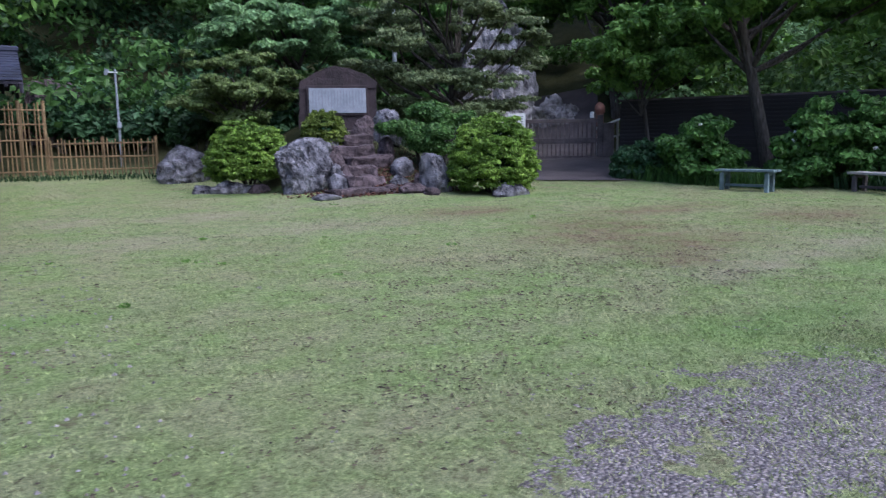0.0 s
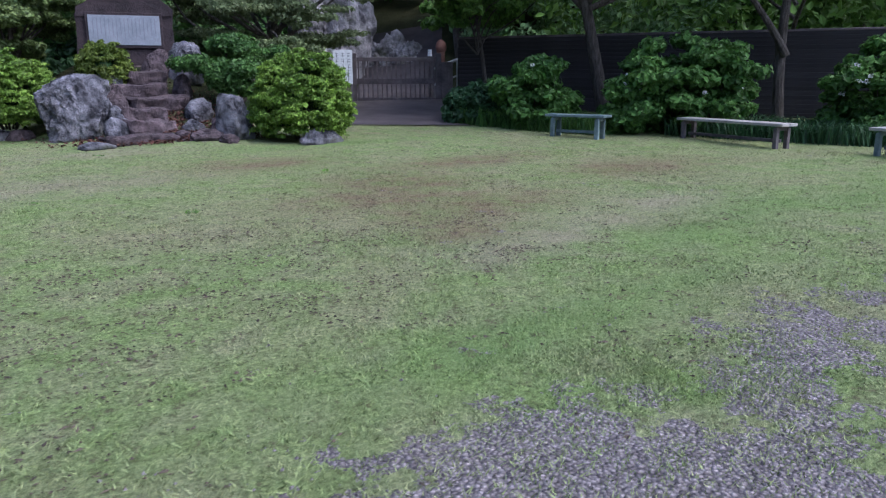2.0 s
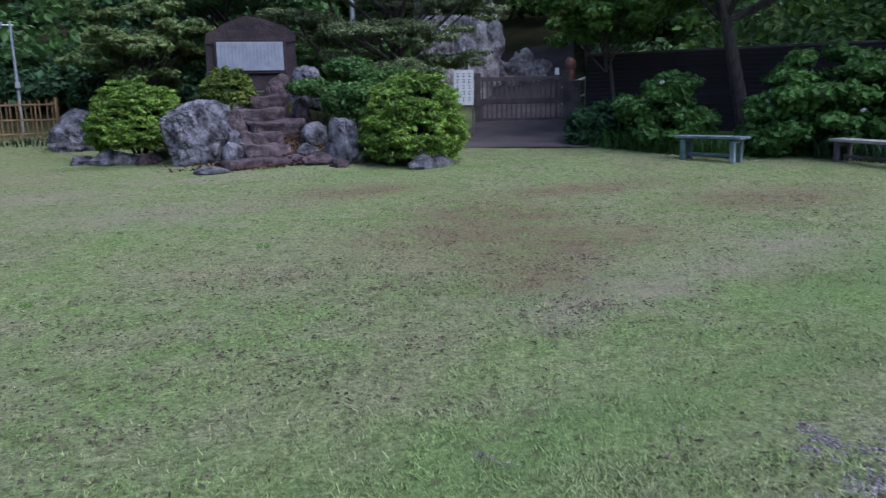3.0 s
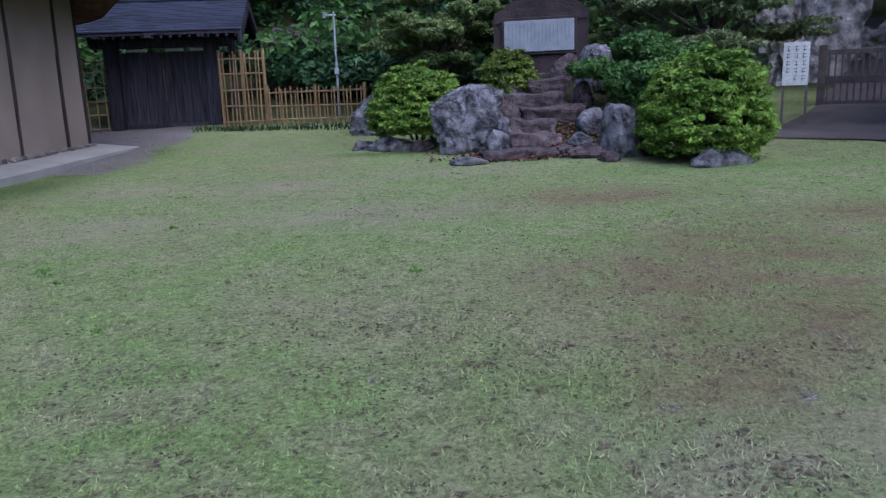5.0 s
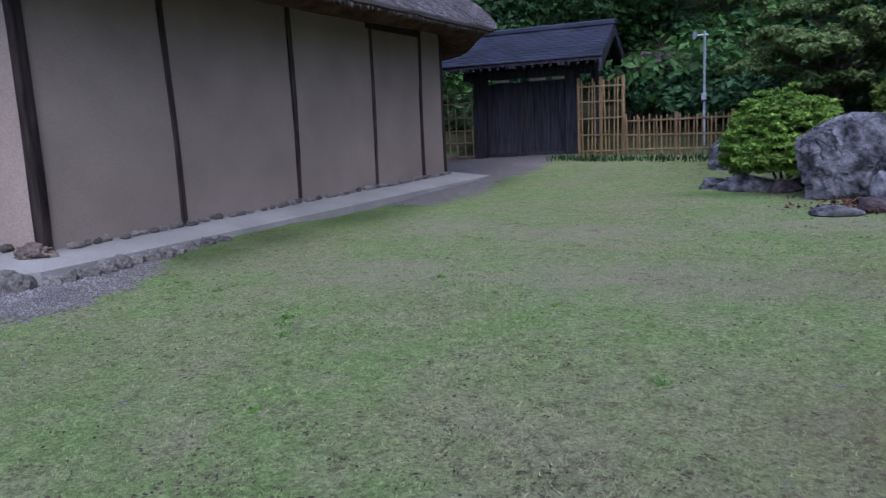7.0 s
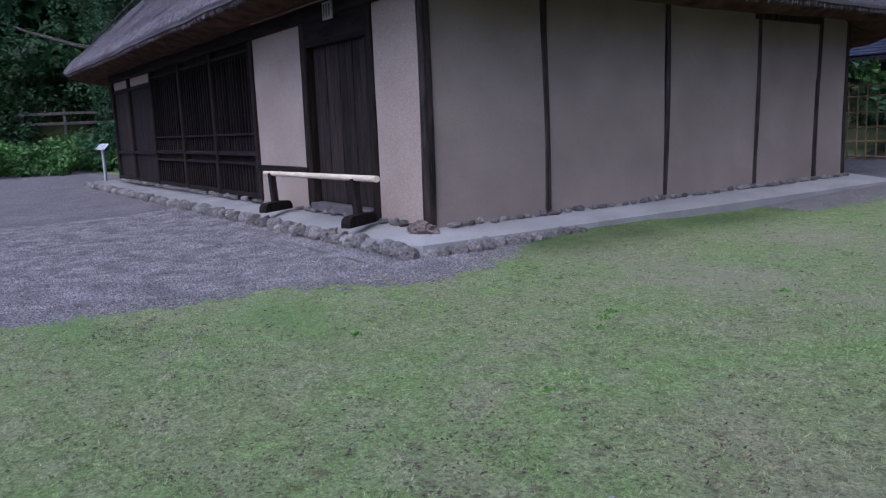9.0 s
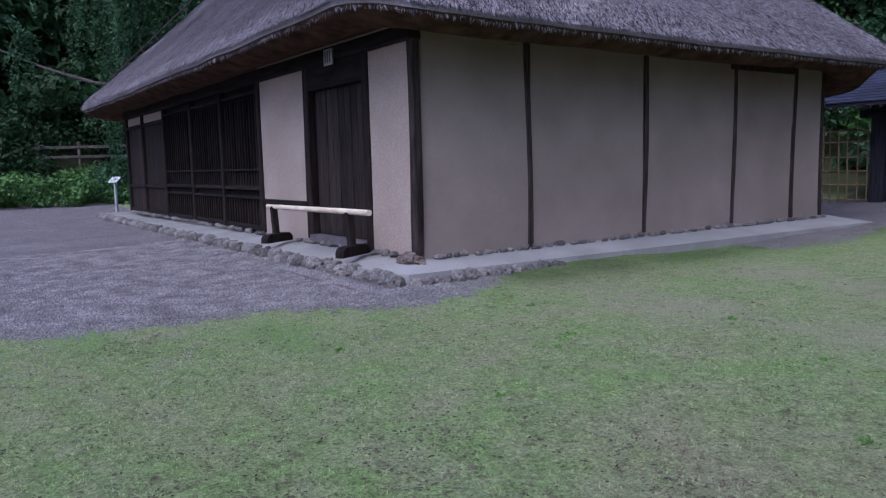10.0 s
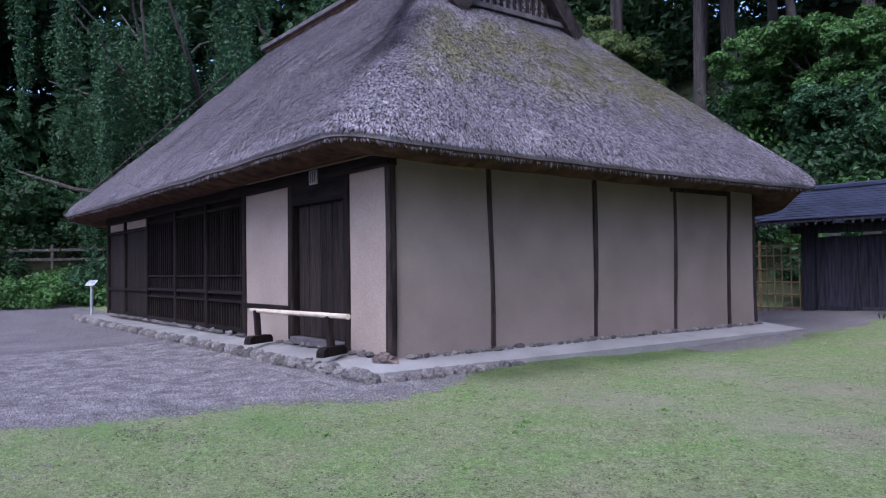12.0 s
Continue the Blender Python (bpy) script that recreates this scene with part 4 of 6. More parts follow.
# ---- roofed gate ----
def roofed_gate():
    y = 20.8
    g = tagged(empty("roofed_gate", -0.95, y, 0.21), "dark timber gate with closed doors under a blue-grey roof", "gate")
    inv = Matrix.Translation((0.95, -y, -0.36))

    def gp(name, bm, mat, parent=g, label=""):
        ob = part(name, bm, mat, parent, label)
        if parent is g:
            ob.matrix_basis = inv
        return ob
    for x in (-2.08, 0.17):
        gp("post", span_bm(x - 0.15, x + 0.15, y - 0.13, y + 0.13, 0.36, 2.5, 0.015), GATE_WOOD)
    for x in (-1.95, 0.45):
        gp("rear_post", span_bm(x - 0.08, x + 0.08, y + 0.9, y + 1.06, 0.3, 2.6, 0.01), GATE_WOOD)
    for x0, x1 in ((-1.92, -0.98), (-0.94, 0.01)):
        d = gp("door", span_bm(x0, x1, y + 0.02, y + 0.06, 0.46, 2.26), GATE_WOOD, label="closed plank door leaf")
        for i in range(5):
            w = (x1 - x0) / 5
            part("plank", span_bm(x0 + i * w + 0.004, x0 + (i + 1) * w - 0.004, y - 0.02 + 0.004 * (i % 2), y + 0.02, 0.47, 2.24, 0.004), GATE_WOOD, d)
        part("kick_rail", span_bm(x0 + 0.03, x1 - 0.03, y - 0.05, y - 0.02, 0.5, 0.64, 0.006), GATE_WOOD, d)
    gp("meeting_stile", span_bm(-0.99, -0.93, y - 0.055, y - 0.015, 0.46, 1.15, 0.006), GATE_WOOD)
    gp("transom", span_bm(-2.5, 0.6, y - 0.1, y + 0.1, 2.36, 2.54, 0.012), GATE_WOOD)
    for x0 in (-1.75, -0.85, -0.3):
        gp("pale_slat", span_bm(x0, x0 + 0.4, y - 0.02, y + 0.0, 2.28, 2.34), BENCH_PALE)
    for x in (-2.08, -0.95, 0.17):
        gp("bracket", span_bm(x - 0.07, x + 0.07, y - 0.95, y + 1.25, 2.52, 2.62, 0.01), GATE_WOOD)
    gp("sill", span_bm(-2.75, 0.75, y - 0.4, y + 0.25, 0.2, 0.41, 0.01), CONCRETE, label="pale concrete threshold slab")
    yr, zr, half, slope = 21.2, 3.42, 1.25, 0.62
    x0, x1 = -3.05, 1.05
    for sg in (-1, 1):
        slab = gp("roof_deck", roof_plane_bm(x0, x1, yr, zr, half, slope, sg, 0.06), GATE_WOOD)
        rows = 12
        cols = 11
        for r in range(rows):
            a, b = r / rows, (r + 1.25) / rows
            for c in range(cols):
                xa = x0 + (x1 - x0) * (c + (0.5 if r % 2 else 0)) / cols
                xb = min(xa + (x1 - x0) / cols - 0.006, x1)
                if xb - xa < 0.05:
                    continue
                if sg < 0 or c == cols - 1:
                    bm = bmesh.new()
                    yy = [yr + sg * half * a, yr + sg * half * min(b, 1.02)]
                    zz = [zr - half * slope * a + 0.035, zr - half * slope * min(b, 1.02) + 0.055]
                    vs = [bm.verts.new(p) for p in ((xa, yy[0], zz[0]), (xb, yy[0], zz[0]), (xb, yy[1], zz[1]), (xa, yy[1], zz[1]),
                                                    (xa, yy[0], zz[0] - 0.02), (xb, yy[0], zz[0] - 0.02), (xb, yy[1], zz[1] - 0.02), (xa, yy[1], zz[1] - 0.02))]
                    for q in ((0, 1, 2, 3), (7, 6, 5, 4), (0, 4, 5, 1), (1, 5, 6, 2), (2, 6, 7, 3), (3, 7, 4, 0)):
                        bm.faces.new([vs[v] for v in q])
                    bmesh.ops.recalc_face_normals(bm, faces=bm.faces)
                    part("shingle", bm, ROOF_TILE, slab)
        for i in range(20):
            x = x0 + 0.12 + i * (x1 - x0 - 0.24) / 19
            gp("rafter", rod_bm((x, yr, zr - 0.12), (x, yr + sg * (half + 0.02), zr - 0.12 - half * slope), 0.035, n=4), GATE_WOOD)
        for x in (x0 + 0.03, x1 - 0.03):
            gp("bargeboard", roof_plane_bm(x - 0.04, x + 0.04, yr, zr - 0.03, half + 0.05, slope, sg, 0.2), GATE_WOOD)
    gp("ridge", span_bm(x0 - 0.03, x1 + 0.03, yr - 0.13, yr + 0.13, zr - 0.02, zr + 0.11, 0.03), ROOF_TILE)
    gp("purlin", span_bm(x0 + 0.1, x1 - 0.1, yr - 0.08, yr + 0.08, zr - 0.34, zr - 0.18, 0.01), GATE_WOOD)


def roof_plane_bm(x0, x1, yr, zr, half, slope, sg, t):
    bm = bmesh.new()
    vs = []
    for dz in (0, -t):
        for x, s in ((x0, 0), (x1, 0), (x1, 1), (x0, 1)):
            vs.append(bm.verts.new((x, yr + sg * half * s, zr - half * slope * s + dz)))
    for q in ((0, 1, 2, 3), (7, 6, 5, 4), (0, 4, 5, 1), (1, 5, 6, 2), (2, 6, 7, 3), (3, 7, 4, 0)):
        bm.faces.new([vs[v] for v in q])
    bmesh.ops.recalc_face_normals(bm, faces=bm.faces)
    return bm


roofed_gate()


# ---- bamboo fences ----
def bamboo_fence(a, b, height, rails, step, label, thick_posts=(0.0, 0.5, 1.0)):
    """Open lattice of upright canes in pairs, tied to rails."""
    a, b = np.array(a, float), np.array(b, float)
    L = np.linalg.norm(b - a)
    ang = math.degrees(math.atan2(b[1] - a[1], b[0] - a[0]))
    fz = (gz(*a) + gz(*b)) / 2
    fc = tagged(empty("bamboo_fence", a[0], a[1], fz, ang), label, "fence")
    rnd = random.Random(int(L * 100))
    n = int(L / step)
    src = None
    for i in range(n + 1):
        h = height + rnd.uniform(-0.05, 0.04)
        side = 0.022 if (i // 2) % 2 else -0.022
        m = pose(i * L / n + rnd.uniform(-0.02, 0.02), side, -0.04, rnd.uniform(-1.5, 1.5), rnd.uniform(-1.5, 1.5), 0) @ Matrix.Diagonal((1, 1, h, 1))
        if src is None:
            src = part("cane", rod_bm((0, 0, 0), (0, 0, 1), 0.017, 0.015, 6), BAMBOO, fc)
            src.matrix_basis = m
        else:
            share("cane", src, m, fc)
    for k, z in enumerate(rails):
        part("rail", rod_bm((-0.02, 0.0, z + rnd.uniform(-0.02, 0.02)), (L + 0.02, 0.0, z + rnd.uniform(-0.02, 0.02)), 0.019, n=6), BAMBOO, fc)
    for t in thick_posts:
        part("post", rod_bm((t * L, 0.03, -0.1), (t * L, 0.03, height + 0.03), 0.04, n=8), BAMBOO, fc, "brown bamboo post")


bamboo_fence((0.42, 20.35), (1.42, 20.25), 1.68, (0.1, 0.45, 0.82, 1.18, 1.5), 0.095, "tall open bamboo lattice fence beside the gate")
bamboo_fence((1.45, 20.25), (3.68, 19.55), 0.86, (0.12, 0.44, 0.72), 0.095, "low open bamboo lattice fence on the lawn's edge")
bamboo_fence((-4.5, 20.6), (-2.3, 20.7), 1.74, (0.1, 0.42, 0.74, 1.06, 1.38, 1.64), 0.2, "tall bamboo lattice fence between house and gate", (0.0, 0.55))


# ---- rock garden, steps and stele ----
def boulder(x, y, w, d, h, seed, mat, label, rz=0, sink=0.12, rough=0.24, sub=4, z=None, name="boulder"):
    ob = part(name, rock_bm(w, d, h, seed, rough, sub), mat)
    ob.matrix_world = pose(x, y, (gz(x, y) if z is None else z) - sink, 0, 0, rz)
    return tagged(ob, label, "rock")


boulder(5.5, 14.5, 1.2, 0.95, 1.2, 27, ROCK, "large craggy blue-grey boulder beside the stone steps", 20, rough=0.33, sub=5)
boulder(6.04, 14.55, 0.55, 0.5, 0.72, 8, ROCK_DARK, "dark rock leaning behind the large boulder", 10)
boulder(5.84, 13.8, 0.5, 0.4, 0.46, 9, ROCK, "small pale rock at the foot of the steps", 40, sub=3)
boulder(7.42, 12.95, 0.56, 0.55, 0.86, 10, ROCK, "pointed pale grey rock beside the clipped bush", -10, rough=0.3)
boulder(7.28, 14.0, 0.5, 0.45, 0.5, 11, ROCK, "grey-blue rock beside the steps", 30, sub=3)
boulder(6.95, 12.9, 0.5, 0.35, 0.22, 12, ROCK_DARK, "low brown stone beside the steps", 0, 0.05, sub=3)
boulder(7.15, 12.6, 0.4, 0.3, 0.18, 13, ROCK_DARK, "low brown stone near the clipped bush", 70, 0.05, sub=3)
boulder(8.4, 11.85, 0.85, 0.45, 0.36, 14, ROCK, "flat grey rock under the clipped bush", 5, sub=3)
boulder(4.0, 18.2, 1.15, 0.8, 0.85, 15, ROCK, "squat grey rock at the end of the bamboo fence", 15)
boulder(4.25, 15.3, 0.8, 0.45, 0.36, 16, ROCK, "low grey edging rock under the rounded bush", -10, sub=3)
boulder(3.8, 15.65, 0.55, 0.4, 0.26, 17, ROCK, "small dark edging rock on the lawn", 30, sub=3)
boulder(4.72, 15.1, 0.5, 0.35, 0.28, 18, ROCK_DARK, "dark rock under the rounded bush", 30, sub=3)
boulder(7.75, 15.5, 0.75, 0.6, 0.85, 19, ROCK, "upright mottled rock beside the stele", 0)
boulder(7.28, 15.7, 0.66, 0.5, 0.5, 20, ROCK_DARK, "rounded brown rock above the top step", 0)
boulder(5.25, 13.05, 0.55, 0.42, 0.15, 22, ROCK, "flat pale stepping stone at the stair's foot", 10, 0.05, sub=3)
STEPS = ((6.04, 13.42, 1.15, 0.62, 0.22, -8), (6.4, 13.85, 0.85, 0.5, 0.42, 6), (6.42, 14.22, 0.72, 0.48, 0.6, -6), (6.78, 14.5, 1.05, 0.46, 0.78, 4),
         (6.56, 14.82, 0.95, 0.46, 0.98, -10), (6.86, 15.2, 0.68, 0.46, 1.2, 5))


def slab_stone_bm(w, d, h, seed):
    """A roughly squared stone: top worn flat, corners knocked off, faces split and pitted."""
    bm = bmesh.new()
    bmesh.ops.create_cube(bm, size=2.0)
    bmesh.ops.subdivide_edges(bm, edges=bm.edges[:], cuts=9, use_grid_fill=True)
    o = Vector((seed * 3.7, seed * 1.3, 0))
    for v in bm.verts:
        x, y, z = v.co
        k = (abs(x) ** 12 + abs(y) ** 12 + abs(z) ** 14) ** (1 / 12)
        p = Vector((x / k * w / 2, y / k * d / 2, (z / k + 1) * h / 2))
        low = noise.noise(p * 2.4 + o)
        p += Vector((noise.noise(p * 2.6 + o * 2), noise.noise(p * 2.9 + o * 3), 0)) * 0.13
        p.z += (0.06 * low + 0.02 * noise.noise(p * 9 + o)) * (1 if z > 0 else 0)
        p += Vector((noise.noise(p * 8 + o), noise.noise(p * 8 + o * 2), 0)) * 0.05 * (1 - max(0, z)) + Vector((0, 0, -0.03 * max(0.0, noise.noise(p * 6 + o * 4))))
        v.co = p
    return bm


for k, (x, y, w, d, top, turn) in enumerate(STEPS):
    lo = min(gz(x, y - d / 2), top - 0.26) - 0.08
    ob = part("step_stone", slab_stone_bm(w, d, top - lo, 60 + k), ROCK_DARK)
    ob.matrix_world = pose(x, y, lo, 0, 0, turn)
    tagged(ob, "worn violet-brown stone slab of the garden stairs", "step", "garden stair stones")
for k, (x, y, w, h) in enumerate(((7.0, 13.6, 0.4, 0.26), (6.72, 13.35, 0.34, 0.2), (7.35, 14.75, 0.42, 0.5), (5.98, 14.2, 0.4, 0.5), (6.98, 12.98, 0.36, 0.2), (6.62, 13.08, 0.4, 0.14), (5.95, 16.3, 0.5, 0.4),
                                  (6.15, 14.5, 0.36, 0.6), (7.1, 13.3, 0.36, 0.2), (6.2, 15.15, 0.5, 0.7), (7.45, 13.35, 0.45, 0.36))):
    boulder(x, y, w, w * 0.8, h, 150 + k, ROCK_DARK if k % 3 else ROCK, "rough stone bedded beside the garden stairs", 37 * k, 0.1, 0.3, 3)


def garden_litter():
    """Red-brown fallen leaves and stone chips on the bare soil round the stairs."""
    rng = np.random.default_rng(31)
    n = 5200
    x, y = rng.normal(6.7, 0.75, n), rng.normal(13.5, 0.75, n)
    keep = (y > 12.95 - 0.12 * (x - 6)) & (y < 16) & (x > 4.4)
    x, y = x[keep], y[keep]
    n = len(x)
    p = np.column_stack([x, y, ground_z(x, y) + rng.uniform(0.012, 0.04, n)])
    nr = unit(rng.normal(size=(n, 3)) * 0.5 + np.array((0, 0, 1.0)))
    tagged(sheet("leaf_litter", *leaf_quads(p, nr, 0.035, rng), LITTER), "red-brown fallen leaves on bare soil by the stairs", "leaf litter", kind="stuff")


LITTER = surface("dead_leaf", (0.05, 0.022, 0.02), (0.14, 0.07, 0.055), 3, 30, 0.9, 0, island=0.6, spec=0.1)
garden_litter()


PANEL_DARK = surface("etched_strokes", (0.13, 0.145, 0.18), (0.19, 0.205, 0.25), 5, 60, 0.6, 0)


def stele():
    """Broad brown standing stone with a shallow peaked top and a pale inscribed panel."""
    s = tagged(empty("stone_monument", 7.05, 16.5, 1.3, -19), "dark reddish-brown standing stone with a pale inscribed panel", "monument")
    def slab_bm(prof, y0, y1, seed, amount):
        """A thick rough stone cut to an outline."""
        bm = bmesh.new()
        f = [bm.verts.new((x, y0, z)) for x, z in prof]
        b = [bm.verts.new((x * 0.97, y1, z)) for x, z in prof]
        bm.faces.new(f)
        bm.faces.new(b[::-1])
        for q in range(len(prof)):
            r = (q + 1) % len(prof)
            bm.faces.new((f[q], b[q], b[r], f[r]))
        bmesh.ops.recalc_face_normals(bm, faces=bm.faces)
        bmesh.ops.triangulate(bm, faces=bm.faces[:])
        bmesh.ops.subdivide_edges(bm, edges=bm.edges[:], cuts=3, use_grid_fill=True)
        o = Vector((seed, 0, 0))
        for v in bm.verts:
            v.co += Vector((noise.noise(v.co * 2.1 + o), noise.noise(v.co * 2.3 + o * 2) * 0.6, noise.noise(v.co * 1.9 + o * 3))) * amount
        return bm
    part("slab", slab_bm([(-1.05, 0), (-1.02, 1.02), (1.0, 1.05), (1.03, 0)], -0.28, 0.3, 3, 0.05), STELE, s)
    part("cap_stone", slab_bm([(-1.03, 0.98), (-1.03, 1.16), (-0.6, 1.36), (-0.1, 1.5), (0.3, 1.48), (0.75, 1.34), (1.02, 1.12), (1.01, 0.98)], -0.32, 0.33, 7, 0.05), STELE, s, "arched dark cap of the monument")
    part("panel_frame", box_bm(1.62, 0.06, 0.7, -0.03, -0.31, 0.36, 0.01), STELE, s)
    pn = part("panel", box_bm(1.5, 0.05, 0.58, -0.03, -0.335, 0.42, 0.006), PANEL, s, "pale blue-grey inscribed panel")
    rnd = random.Random(8)
    for i in range(17):
        h = rnd.uniform(0.28, 0.46)
        part("text_column", box_bm(0.016, 0.003, h, -0.68 + i * 0.081, -0.3615, 0.94 - h), PANEL_DARK, pn)
    s.scale = (0.83, 0.9, 0.93)
    cap = bmesh.new()
    box_bm(1.7, 0.75, 1.0, 0, 0, -0.98, 0.05, cap)
    part("plinth", cap, ROCK_DARK, s)


stele()


# ---- plants ----
RNG = np.random.default_rng(11)


def clipped_bush(x, y, w, d, h, z, mat, label, n=5200, size=0.07, seed=1, flat=0.75):
    """A clipped shrub: uneven dome of small leaves in tufts over short stems."""
    rng = np.random.default_rng(seed)
    b = tagged(empty("bush", x, y, z), label, "bush")
    u = unit(rng.normal(size=(620, 3)))
    u = u[u[:, 2] > -0.85]
    low = np.clip(-u[:, 2], 0, 1)
    u[:, :2] *= (1 + 0.5 * low)[:, None]
    k = 1 + 0.07 * rng.normal(size=len(u)) + 0.05 * np.sin(7 * u[:, 0] + seed) * np.cos(6 * u[:, 1])
    c = u * k[:, None] * np.array((w / 2, d / 2, h / 2)) * 0.88 + np.array((0, 0, h / 2))
    layer = 0.08 * h
    c[:, 2] = np.maximum(np.round(c[:, 2] / layer) * layer + rng.normal(0, 0.045, len(c)), 0.1)
    r = 0.095 * w / 1.6 * rng.uniform(0.7, 1.35, (len(c), 1))
    blobs = np.column_stack([c, r * 1.25, r * 1.25, r * 0.45])
    foliage("leaves", blobs, n // len(c) + 4, size, mat, rng, b, 0.2, 2.0)
    # core leaves take the dark green, putting shade between tufts into the colour
    inner = foliage("shaded_inner_leaves", [(0, 0, h * 0.48, w * 0.4, d * 0.4, h * 0.4)], 1600, size * 1.5, LEAF_DARK, rng, b, 0.2)
    bm = bmesh.new()
    for i in range(7):
        a = i * 0.9
        rod_bm((0.1 * math.cos(a), 0.1 * math.sin(a), 0), (w * 0.3 * math.cos(a), d * 0.3 * math.sin(a), h * 0.6), 0.02, 0.008, 5, bm)
    part("woody_base", bm, BARK, b)
    return b


clipped_bush(8.41, 12.42, 1.62, 1.45, 1.4, gz(8.4, 12.4), LEAF_LIME, "rounded lime-green clipped bush on the lawn's edge", 44000, 0.036, 1)
clipped_bush(4.68, 15.6, 1.5, 1.3, 1.22, gz(4.74, 15.6) + 0.12, LEAF_LIME, "rounded bright green clipped bush beside the boulder", 34000, 0.038, 2)
clipped_bush(6.22, 15.4, 0.86, 0.8, 0.76, 0.9, LEAF_OLIVE, "small clipped green ball bush beside the steps", 9000, 0.04, 3)


def spreading_shrub(x, y, z, tiers, mat, label, seed, per=240, size=0.09):
    rng = np.random.default_rng(seed)
    b = tagged(empty("shrub", x, y, z), label, "shrub")
    blobs = []
    for (dx, dy, dz, r, hh) in tiers:
        for i in range(9):
            a = rng.uniform(0, 6.28)
            q = rng.uniform(0, 0.8) * r
            blobs.append((dx + q * math.cos(a), dy + q * math.sin(a) * 0.8, dz + rng.normal() * 0.05, 0.36 * r, 0.36 * r, hh))
    foliage("leaves", blobs, per, size, mat, rng, b, 0.2)
    bm = bmesh.new()
    for dx, dy, dz, r, hh in tiers:
        limb(bm, (0, 0, -0.2), (dx, dy, dz), 0.045, 0.015, rng, 0.1, 6, 4)
    part("woody_base", bm, BARK, b)
    return b


spreading_shrub(8.1, 14.6, gz(8.1, 14.6), ((0.1, 0, 1.15, 0.85, 0.14), (-0.55, -0.2, 0.8, 0.6, 0.13), (0.7, 0.1, 0.95, 0.7, 0.14), (-0.35, -0.4, 0.55, 0.5, 0.13), (0.2, -0.5, 0.75, 0.65, 0.13), (0.0, -0.5, 0.4, 0.6, 0.12)), LEAF_MID, "dark spreading shrub with layered branches beside steps", 21, 420, 0.05)
spreading_shrub(3.6, 21.6, gz(3.6, 21.6), ((0, 0, 0.7, 0.9, 0.25), (0.8, -0.2, 0.9, 0.8, 0.25), (-0.8, 0.2, 0.5, 0.7, 0.25)), LEAF_BLUE, "green spreading shrub behind the bamboo fence", 22)
spreading_shrub(4.7, 19.6, gz(4.7, 19.6), ((0, 0, 1.1, 0.9, 0.25), (0.7, 0.2, 1.35, 0.7, 0.22), (-0.5, 0, 0.8, 0.6, 0.2)), LEAF_DARK, "dark green shrub behind the squat rock", 23)
spreading_shrub(1.2, 22.2, gz(1.2, 22.2), ((0, 0, 0.9, 0.8, 0.3), (0.9, 0.2, 1.0, 0.9, 0.3)), LEAF_BLUE, "blue-green shrub behind the tall bamboo fence", 24)
spreading_shrub(2.0, 21.9, gz(2.0, 21.9), ((0, 0, 0.8, 0.9, 0.3), (-0.4, 0.5, 1.0, 0.7, 0.3)), LEAF_BLUE, "blue-green shrub on the bank", 25)


def tree(x, y, height, trunk_r, crown, mat, label, seed, per=220, size=0.11, lean=(0, 0), name="tree", bark=None, z=None, first=0.35, forks=()):
    """Tapered trunk with limbs to every clump of the crown; crown rows are dx, dy, z, r, rz above the foot."""
    rng = np.random.default_rng(seed)
    b = tagged(empty(name, x, y, (gz(x, y) if z is None else z) - 0.1), label, "tree")
    bm = bmesh.new()
    top = np.array((lean[0], lean[1], height * 0.8))
    limb(bm, (0, 0, 0), top, trunk_r, trunk_r * 0.4, rng, 0.03, 10, 8)
    for a, b2, r0, r1 in forks:
        limb(bm, a, b2, r0, r1, rng, 0.06, 8, 6)
    blobs = []
    for dx, dy, dz, r, rz in crown:
        t = min(0.95, max(first, dz / height - 0.18))
        limb(bm, top * t, (dx, dy, dz), trunk_r * 0.38, trunk_r * 0.1, rng, 0.08, 6, 4)
        for i in range(10):
            o = rng.normal(size=3) * np.array((r, r, rz)) * 0.45
            s = rng.uniform(0.3, 0.5)
            blobs.append((dx + o[0], dy + o[1], dz + o[2], r * s, r * s, max(rz * s * 1.1, 0.08)))
    part("trunk", bm, bark or BARK, b)
    foliage("crown", blobs, per, size, mat, rng, b, 0.15)
    return b


def ring_crown(n, r, z0, z1, cr, crz, seed):
    rnd = random.Random(seed)
    rows = []
    for i in range(n):
        a = i * 2.4 + rnd.uniform(-0.3, 0.3)
        q = r * math.sqrt((i + 0.5) / n)
        rows.append((q * math.cos(a), q * math.sin(a), z0 + (z1 - z0) * rnd.random() * (1.15 - 0.5 * q / r), cr * rnd.uniform(0.75, 1.2), crz * rnd.uniform(0.8, 1.2)))
    return rows


tree(5.35, 18.0, 3.0, 0.08, ring_crown(18, 1.15, 1.2, 2.7, 0.5, 0.14, 1), LEAF_PALE, "pale green maple with bare grey lower branches", 41, 260, 0.055, (0.2, 0.1), "maple_tree", z=gz(5.2, 18) + 0.1)
tree(7.6, 20.6, 4.4, 0.14, ring_crown(16, 1.9, 2.4, 4.0, 0.8, 0.25, 2), LEAF_MINT, "broad leafy green tree behind the stele", 42, 420, 0.09)
tree(10.4, 17.3, 5.4, 0.16, ring_crown(34, 2.2, 1.5, 5.2, 0.8, 0.18, 3), LEAF_PINE, "garden pine with layered olive needle pads", 43, 210, 0.055, (0.3, -0.3), "pine_tree")
tree(14.5, 14.2, 4.4, 0.06, ring_crown(12, 1.5, 2.3, 4.3, 0.75, 0.35, 4), LEAF_FRESH, "slim dark tree before the black fence", 44, 260, 0.09, (-0.5, 0.4), first=0.4)
